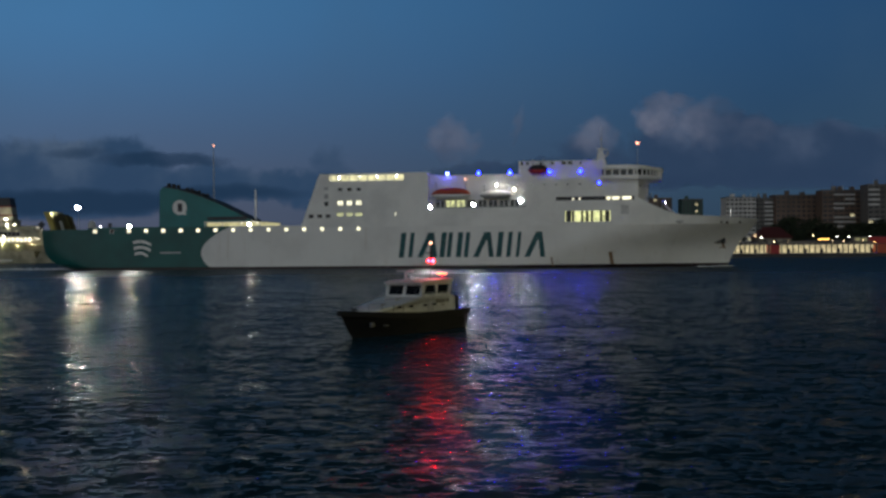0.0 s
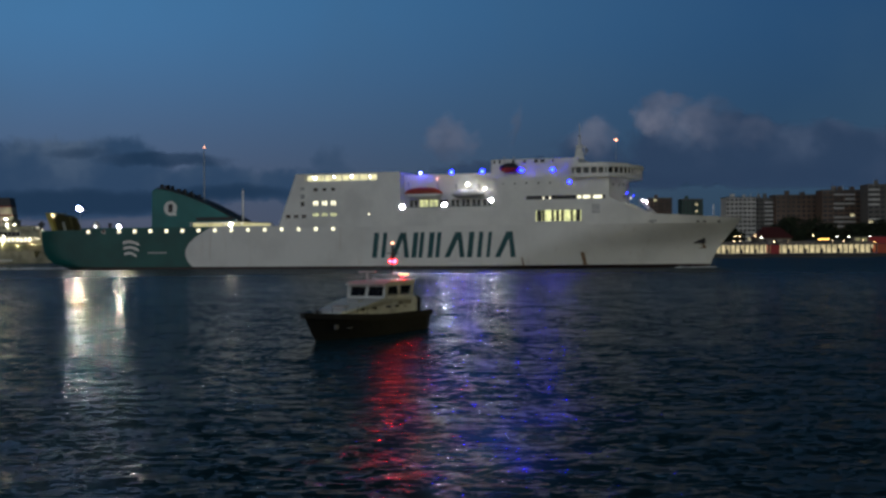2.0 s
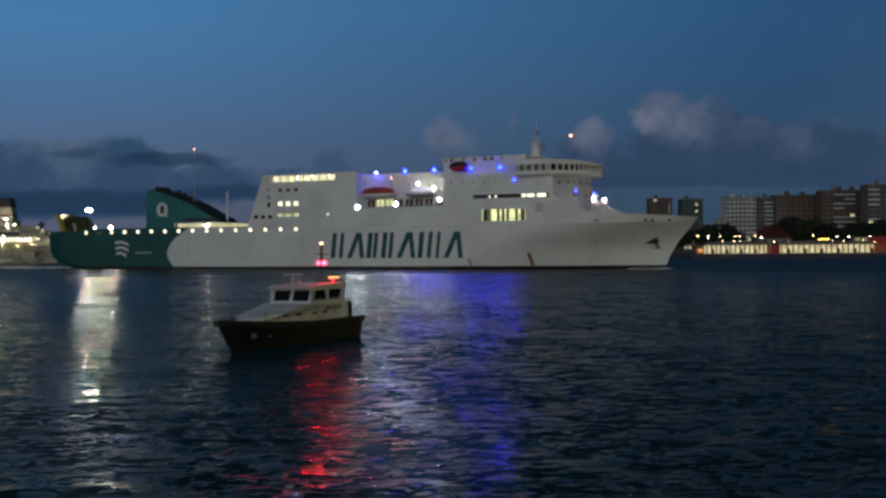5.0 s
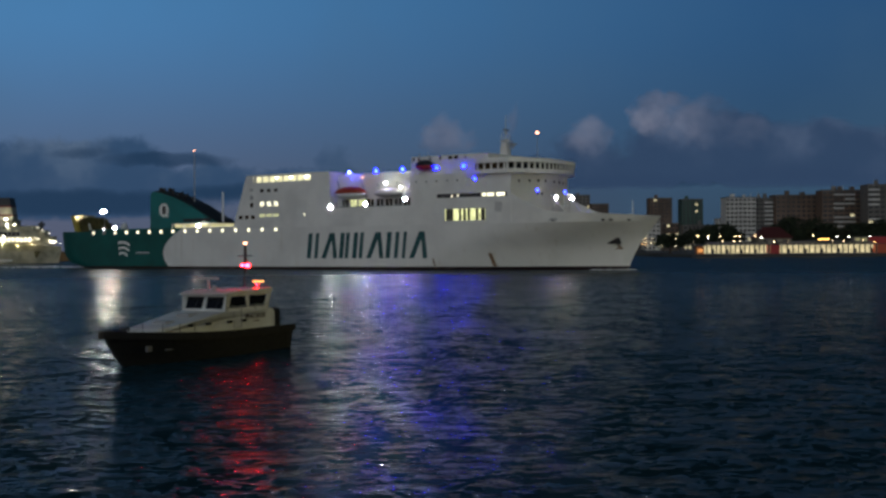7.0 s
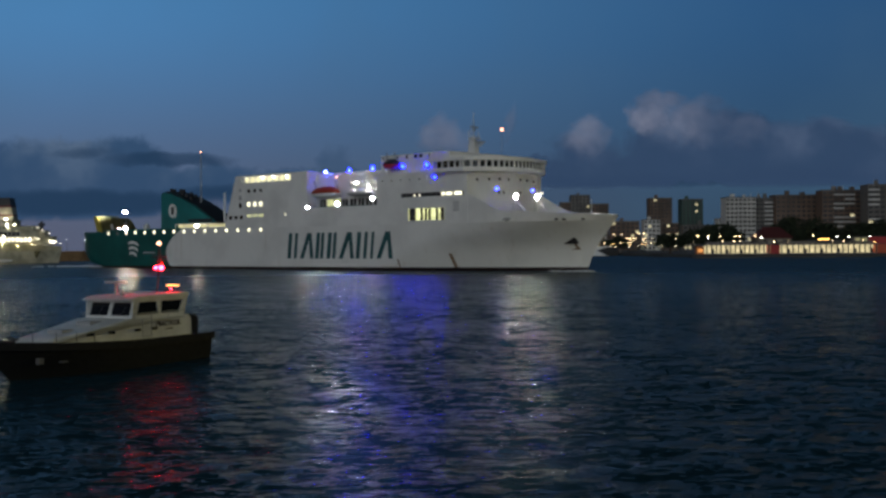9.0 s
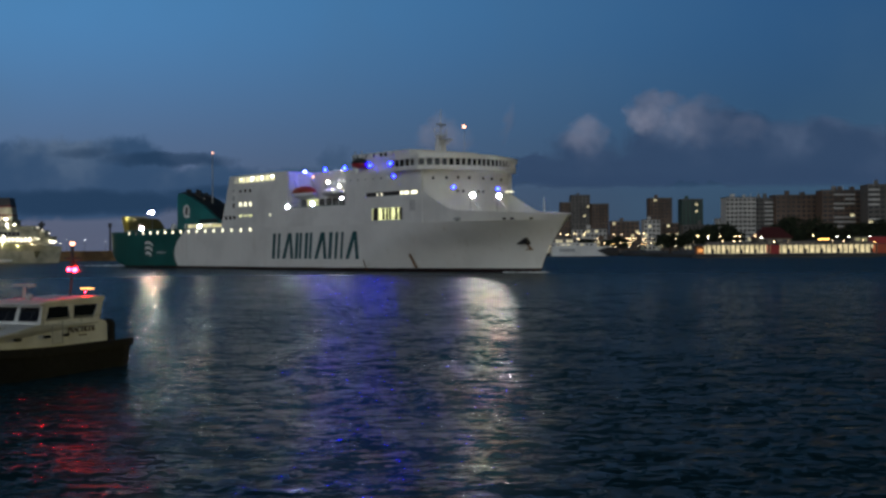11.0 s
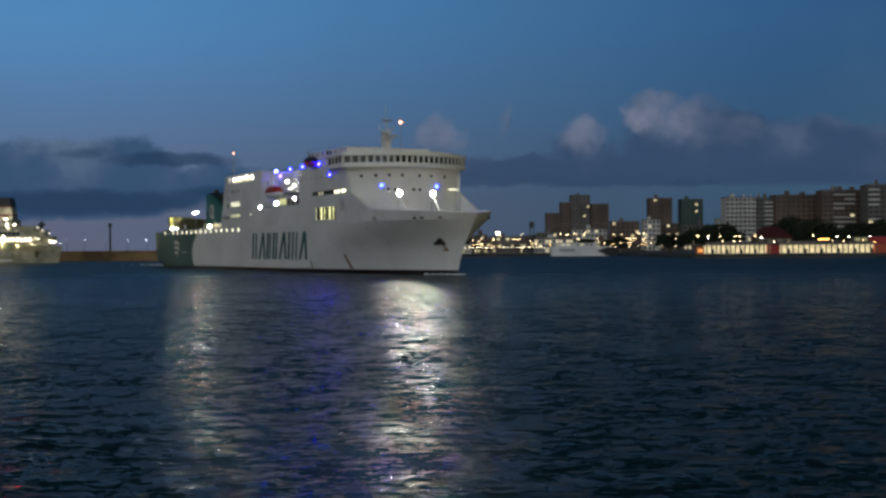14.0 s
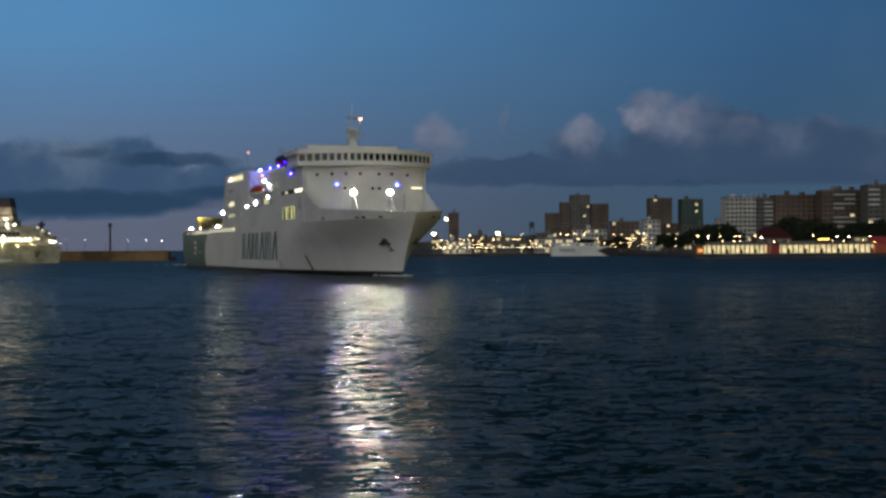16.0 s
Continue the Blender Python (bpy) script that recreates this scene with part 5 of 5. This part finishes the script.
# ---- trees: trunk, limbs and a crown of many leaf clumps ----
def make_tree(x, y, h, spread, seed):
    rnd = random.Random(seed)
    t = thing("pine_tree", pose(x, y, 1.3), "dark broad-crowned pine tree behind the quay", "tree", "trees along the quay")
    bm = bmesh.new()
    rod(bm, (0, 0, 0), (0.3, 0, h * 0.6), 0.45, 0.28, 7)
    for i in range(6):
        a = i * 1.05 + rnd.random()
        rod(bm, (0.2, 0, h * 0.45), (math.cos(a) * spread * 0.7, math.sin(a) * spread * 0.5, h * (0.65 + 0.15 * rnd.random())), 0.18, 0.07, 5)
    part("trunk", bm, BARK, t)
    verts, faces = [], []
    for c in range(64):
        a, q = rnd.random() * 6.283, math.sqrt(rnd.random())
        cx, cy = math.cos(a) * q * spread, math.sin(a) * q * spread * 0.7
        cz = h * (0.40 + 0.57 * rnd.random() * (1 - 0.6 * q * q))
        for _ in range(42):
            d = Vector((rnd.gauss(0, 1), rnd.gauss(0, 1), rnd.gauss(0, 0.55))) * spread * 0.15
            p = Vector((cx, cy, cz)) + d
            u = Vector((rnd.gauss(0, 1), rnd.gauss(0, 1), rnd.gauss(0, 1))).normalized() * 0.55
            v = u.cross(Vector((rnd.random(), rnd.random(), rnd.random() + 0.1))).normalized() * 0.36
            k = len(verts)
            verts += [p - u, p + v, p + u, p - v]
            faces.append((k, k + 1, k + 2, k + 3))
    me = bpy.data.meshes.new("crown")
    me.from_pydata([tuple(v) for v in verts], [], faces)
    me.materials.append(LEAF)
    crown = new("crown", me)
    crown.parent = t
    return t


for i, (x, y, h, s) in enumerate(((119, 548, 12.4, 7.5), (128, 550, 14.8, 8), (109, 560, 10.5, 7), (135, 552, 14.0, 6.5), (159, 548, 15.5, 7), (166, 548, 17.2, 10), (173, 545, 16.0, 9.5), (181, 550, 14.5, 7), (192, 540, 14.5, 8), (203, 545, 15.5, 9), (215, 542, 16.0, 9), (228, 545, 15.0, 9), (98, 660, 9.0, 6), (83, 680, 8.0, 5))):
    make_tree(x, y, h, s, 100 + i)


# ---- lamps along the shore ----
def make_street_lamp(h, lens, r, label, name="street_lamp", group="street lamps round the harbour"):
    s = thing(name, pose(0, -500, 0), label, "lamp", group)
    bm = bmesh.new()
    rod(bm, (0, 0, 0), (0, 0, h), 0.12, 0.07, 6)
    rod(bm, (0, 0, h), (0, -0.7, h + 0.15), 0.06, 0.05, 6)
    part("pole", bm, DARK, s)
    bm = bmesh.new()
    ball(bm, (0, -0.7, h), r, 1, 1, 0.8, 6)
    part("lens", bm, lens, s, smooth=True)
    return s


warm = make_street_lamp(5.5, LAMP_WARM, 0.27, "dark street lamp with a warm white globe")
warm_high = make_street_lamp(8.0, LAMP_WARM, 0.28, "tall dark street lamp with a warm white globe")
warm_low = make_street_lamp(3.6, LAMP_PALE, 0.20, "low promenade lamp with a warm white globe")
sodium = make_street_lamp(5.0, LAMP_ORANGE, 0.26, "dark street lamp with an orange sodium light")
tall = make_street_lamp(11.5, LAMP_BIG, 0.85, "tall harbour floodlight with a bright warm head", "harbour_floodlight", "harbour floodlights")
used = {}


def stand(proto, x, y, z=1.3):
    if proto not in used:
        used[proto] = proto
        proto.matrix_basis = pose(x, y, z)
        return proto
    return copy_thing(proto, pose(x, y, z))


rl = random.Random(21)
for i in range(150):
    x = -6 + 150 * rl.random()
    y = 655 + 170 * rl.random() ** 1.5
    stand(rl.choice((warm, warm, warm_high, warm_low, warm_low, warm_low, sodium)), x, y)
for x, y in ((112, 515), (118, 520), (124, 523), (129, 519), (134, 528), (139, 521), (128, 536), (133, 532), (137, 540), (146, 516), (153, 519), (163, 515), (171, 513), (176, 514), (184, 512), (192, 514), (203, 515), (214, 514), (99, 650), (105, 648), (90, 652), (76, 655)):
    stand(rl.choice((warm, warm_high)), x, y)
for x, y in ((120, 513), (155, 512), (166, 511), (189, 512), (94, 644), (109, 640), (85, 650)):
    stand(sodium, x, y)
for i in range(44):
    stand(warm_low, -4 + 2.3 * i + rl.random(), 646 + 3 * rl.random())
bright = make_street_lamp(7.4, emit("white_lamp_lens", (1.0, 0.93, 0.80), 14), 0.27, "dark street lamp with a bright white head")
for x, y in ((171.4, 509), (176.6, 508.5), (185.8, 509.0), (143.5, 527), (116.5, 514)):
    stand(bright, x, y)
for x, y in ((30.5, 650), (-5.0, 660)):
    stand(tall, x, y)
mast = make_street_lamp(19.5, LAMP_BIG, 0.75, "very tall harbour floodlight with a bright warm head", "harbour_floodlight", "harbour floodlights")
stand(mast, 1.8, 652)
town = random.Random(33)
posts = [make_street_lamp(h, LAMP_WARM, 0.36, "tall town lamp post with a warm white head") for h in (7.0, 10.0, 13.5)]
for i in range(46):
    stand(town.choice(posts), -8 + 175 * town.random(), 880 + 110 * town.random())
pier = make_street_lamp(8.0, PIER_LAMP, 0.13, "pale lamp post on the breakwater", "breakwater_lamp", "lamps on the breakwater")
for x in (-178, -169.6, -159.5, -149, -139.5, -132.5):
    stand(pier, x, 550.5 + (-128 - x) * 0.055, 1.55)

# crane mast on the breakwater
cr = thing("harbour_mast", pose(-157.5, 553, 1.5), "dark slim signal mast on the breakwater", "mast")
bm = bmesh.new()
rod(bm, (0, 0, 0), (0, 0, 16), 0.55, 0.4, 6)
box(bm, -0.8, 0.8, -0.5, 0.5, 14.5, 16.2)
part("pole", bm, DARK, cr)
cr = thing("harbour_mast", pose(52.5, 690, 1.3), "dark lattice signal mast above the town quay", "mast")
bm = bmesh.new()
for dx in (-1.2, 1.2):
    rod(bm, (dx, 0, 0), (dx, 0, 18), 0.25, 0.2, 5)
for k in range(9):
    rod(bm, (-1.2, 0, 2 * k), (1.2, 0, 2 * k + 2), 0.12, 0.12, 5)
box(bm, -1.4, 1.4, -0.8, 0.8, 15, 18.5)
part("lattice", bm, DARK, cr)


# ---- moored fast ferry and liner ----
def make_moored_ferry():
    m = thing("moored_ferry", pose(58.0, 622, 0), "small white ferry with dark raked bow moored at the quay", "ferry")
    bm = bmesh.new()
    prism(bm, [(0, 0), (30, 0), (32, 5.0), (0, 5.4)], 1, 0, 9)
    hull = part("hull", bm, WHITE, m)
    bm = bmesh.new()
    prism(bm, [(24.0, 2.9), (29.0, 0.2), (35.2, 0.3), (35.6, 4.6), (29.5, 4.7)], 1, -0.1, 9.1)
    part("dark_bow", bm, BLACK, m)
    bm = bmesh.new()
    box(bm, 2, 24, 1, 8, 5.2, 6.9, 0.2)
    part("deckhouse", bm, WHITE, m)
    bm = bmesh.new()
    box(bm, 4.0, 12.2, -0.03, 0.02, 2.4, 4.0)
    part("brand_bar", bm, GREY, hull, "grey unreadable bar")
    for i in range(8):
        bm = bmesh.new()
        box(bm, 3 + 2.5 * i, 4.4 + 2.5 * i, 0.94, 1.05, 5.7, 6.4)
        part("window", bm, WIN_LIT if i in (1, 2, 5) else WIN_DARK, m)
    return m


make_moored_ferry()


def make_liner():
    """The white ship at the far quay; its bow points to the right."""
    s = thing("moored_ship", pose(-157.0, 482, 0), "cream moored passenger ship with brightly lit promenade deck", "ship")
    bm = bmesh.new()
    rows = []
    for i, x in enumerate(np.linspace(-90, 0, 30)):
        k = max(0.0, (x + 30) / 30)
        b = 9 * (1 - k ** 3.2)
        b0 = 9 * (1 - min(1.0, max(0.0, (x + 38) / 36)) ** 1.5)
        top = 8.2 - 1.6 * k ** 3
        rows.append([bm.verts.new(c) for c in ((min(x, -1.6), -b0 - 0.02, 0), (min(x, -0.7), -0.45 * b - 0.55 * b0 - 0.02, 0.6 * top), (x, -b - 0.02, top), (x, b + 0.02, top), (min(x, -0.7), 0.45 * b + 0.55 * b0 + 0.02, 0.6 * top), (min(x, -1.6), b0 + 0.02, 0))])
    for a, b in zip(rows, rows[1:]):
        for k in range(6):
            bm.faces.new((a[k], b[k], b[(k + 1) % 6], a[(k + 1) % 6]))
    bm.faces.new(rows[0]), bm.faces.new(rows[-1][::-1])
    hull = part("hull", bm, SHIP_CREAM, s, "cream hull with yellow lamplight in its colour")
    part("rubbing_strake", box(bmesh.new(), -88, -17.5, -9.35, -9.02, 0.9, 1.5), WHITE, hull)
    # dark crease of the bow flare, built as an olive wedge
    part("anchor", prism(bmesh.new(), [(-9.4, 5.0), (-7.2, 5.0), (-8.6, 2.0)], 1, -7.0, -5.4), OLIVE, hull)
    for z0, z1, xf, tip in ((7.9, 10.8, -3.2, 2.2), (10.8, 13.2, -6.4, 3.2), (13.2, 15.1, -10.5, 4.2), (15.1, 17.6, -19.0, 5.0)):
        bm = bmesh.new()
        prism(bm, [(-88, -7.8), (xf - 8, -7.8), (xf, -tip), (xf, tip), (xf - 8, 7.8), (-88, 7.8)], 2, z0 - 0.2, z1)
        prism(bm, [(-88, -8.4), (xf - 8, -8.4), (xf + 0.9, -tip), (xf + 0.9, tip), (xf - 8, 8.4), (-88, 8.4)], 2, z1, z1 + 0.15)
        deck = part("deckhouse", bm, SHIP_CREAM, s)
        if z1 > 15.0:
            for y in (-8.35, 8.3):
                bm = bmesh.new()
                for i in range(24):
                    rod(bm, (xf - 9 - 1.5 * i, y, z1), (xf - 9 - 1.5 * i, y, z1 + 1.1), 0.05, n=4)
                rod(bm, (xf - 9, y, z1 + 1.1), (xf - 45, y, z1 + 1.1), 0.06, n=4)
                part("railing", bm, WHITE, deck)
        for i in range(22):
            x = xf - 9.0 - 1.75 * i
            bm = bmesh.new()
            if z0 < 8:
                box(bm, x - 0.62, x + 0.62, -7.86, -7.78, 8.9, 10.5)
                # glowing panes stand in for the lamplight of an open promenade
                part("window", bm, PROMENADE if i % 5 != 3 else WIN_SHIP, deck)
            elif z0 < 11:
                box(bm, x - 0.72, x + 0.72, -7.86, -7.78, 11.2, 12.7)
                part("window", bm, WIN_DARK, deck)
            else:
                box(bm, x - 0.4, x + 0.4, -7.86, -7.78, z0 + 0.7, z0 + 1.6)
                part("window", bm, WIN_SHIP if (i * 7) % 3 == 0 else WIN_DARK, deck)
    for z0, z1, m, d in ((17.6, 19.4, SHIP_CREAM, 0.0), (19.4, 20.0, MAROON, 0.12), (20.0, 23.0, SHIP_CREAM, 0.0), (23.0, 23.7, MAROON, 0.12), (23.7, 26.9, DARK, 0.05)):
        k = 0.16 * (z0 - 17.6)
        bm = bmesh.new()
        prism(bm, [(-29.0 - d, z0), (-19.2 - k + d, z0), (-19.2 - k - 0.16 * (z1 - z0) + d, z1), (-29.0 - d, z1)], 1, -3.0 - d, 3.0 + d)
        if z0 < 18:
            funnel = part("funnel", bm, m, s, "cream funnel with red bands and a dark top")
        else:
            part("funnel_band" if z1 - z0 < 1 else "funnel_section", bm, m, funnel)
    big = emit("moored_ship_lamp", (1.0, 0.95, 0.72), 12)
    small = emit("moored_ship_small_lamp", (1.0, 0.93, 0.70), 7)
    over = emit("added_hull_lamp_lens", (1.0, 0.80, 0.36), 150)
    for x, y, z, r in ((-19.6, -8.7, 15.7, 0.42), (-16.4, -8.7, 15.7, 0.36), (-21.0, -8.7, 11.0, 0.36), (-21.2, -8.7, 9.0, 0.3), (-20.0, -8.7, 18.2, 0.3), (-10.3, -8.6, 10.0, 0.34), (-10.3, -8.6, 8.9, 0.26), (-8.6, -7.4, 10.2, 0.2), (-7.6, -6.8, 10.0, 0.2),
                       (-3.4, -4.6, 8.9, 0.32), (-2.4, -4.0, 8.8, 0.34), (-1.4, -3.2, 8.8, 0.24), (-0.3, -1.0, 7.9, 0.16), (-4.2, -3.6, 12.2, 0.2), (-6.0, -5.6, 13.4, 0.14), (-8.0, -6.6, 14.6, 0.14)):
        lamp(s, x, y, z, r, big if r >= 0.3 else small, "deck_lamp")
    for x in (-25.0, -20.6):
        lamp(s, x, -6.4, 17.95, 0.2, emit("funnel_flood_lens", (1.0, 0.93, 0.72), 190), "funnel_floodlight", light_shield=3.0)
    # lamps added to light the hull yellow, in place of quay lights
    for x in (-27, -21, -15, -9):
        y = -10.2 if x < -12 else -9.0
        lamp(s, x, y, 7.4, 0.12, over, "overside_lamp", stalk=(x, y + 1.6, 7.9))
    bm = bmesh.new()
    rod(bm, (-8.5, 0, 12), (-8.5, 0, 17.2), 0.9, 0.5)
    box(bm, -9.6, -7.4, -1.2, 1.2, 15.4, 16.4, 0.2)
    part("mast", bm, DARK, s)
    return s


make_liner()

# unseen quay arm and lamp, added for the yellow light from the right
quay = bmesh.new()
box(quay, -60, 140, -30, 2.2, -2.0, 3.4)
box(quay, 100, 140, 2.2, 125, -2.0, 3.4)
tagged(part("near_quay", quay, CONCRETE), "concrete quay on which the camera stands, with an added unseen arm", "quay", kind="structure")
near = thing("quay_lamp", pose(118, 92, 3.4), "tall unseen quay lamp, added, with a warm yellow head", "lamp")
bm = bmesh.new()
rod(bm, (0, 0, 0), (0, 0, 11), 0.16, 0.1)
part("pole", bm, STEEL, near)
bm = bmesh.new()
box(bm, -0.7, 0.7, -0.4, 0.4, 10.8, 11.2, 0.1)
part("lens", bm, emit("unseen_quay_lamp_lens", (1.0, 0.84, 0.30), 7500), near)


# ---- what moves ----
def motions():
    walk(ferry, [(t, pose(x, y, 0, 0, 0, a)) for t, x, y, a in (
        (0, -104.79, 321.52, -9.22), (2, -107.02, 331.5, -16.58), (4, -108.33, 341.54, -23.71), (5.2, -108.19, 347.48, -28.02), (6.5, -107.05, 353.75, -32.79), (8, -104.34, 360.62, -38.44),
        (9, -101.72, 364.9, -42.29), (10.2, -97.81, 369.6, -46.95), (11.5, -92.78, 374.04, -52.01), (13, -86.37, 378.08, -57.71), (14.5, -79.4, 380.68, -63.65), (16, -72.7, 381.53, -68.55))])
    walk(pilot_boat, [(t, pose(x, y, 0, 0, 0, a)) for t, x, y, a in (
        (0, -0.01, 79.07, -117.5), (1.5, -1.96, 77.93, -115.0), (3.5, -4.46, 75.9, -112.0), (4.2, -5.4, 74.4, -111.8), (6.5, -9.07, 65.27, -114.3), (8, -11.37, 61.17, -114.6),
        (9, -13.12, 58.3, -113.3), (11.5, -16.91, 53.77, -110.2), (12.5, -18.39, 52.23, -109.3), (14, -20.8, 50.4, -108), (16, -24.2, 48.2, -107))])
    walk(water, [(0, pose(0, 0, 0)), (16, pose(-2.0, -5.0, 0))])
    walk(cloud_left, [(0, pose(-15, 3800, 5.33)), (16, pose(20, 3800, 5.33))])
    walk(cloud_streaks, [(0, pose(-15, 3790, 5.33)), (16, pose(20, 3790, 5.33))])
    walk(cloud_puffs, [(0, pose(25, 3770, 5.33)), (16, pose(-20, 3770, 15.0))])
    walk(cloud_right, [(0, pose(20, 3780, 5.33)), (16, pose(-12, 3780, 20.0))])


motions()
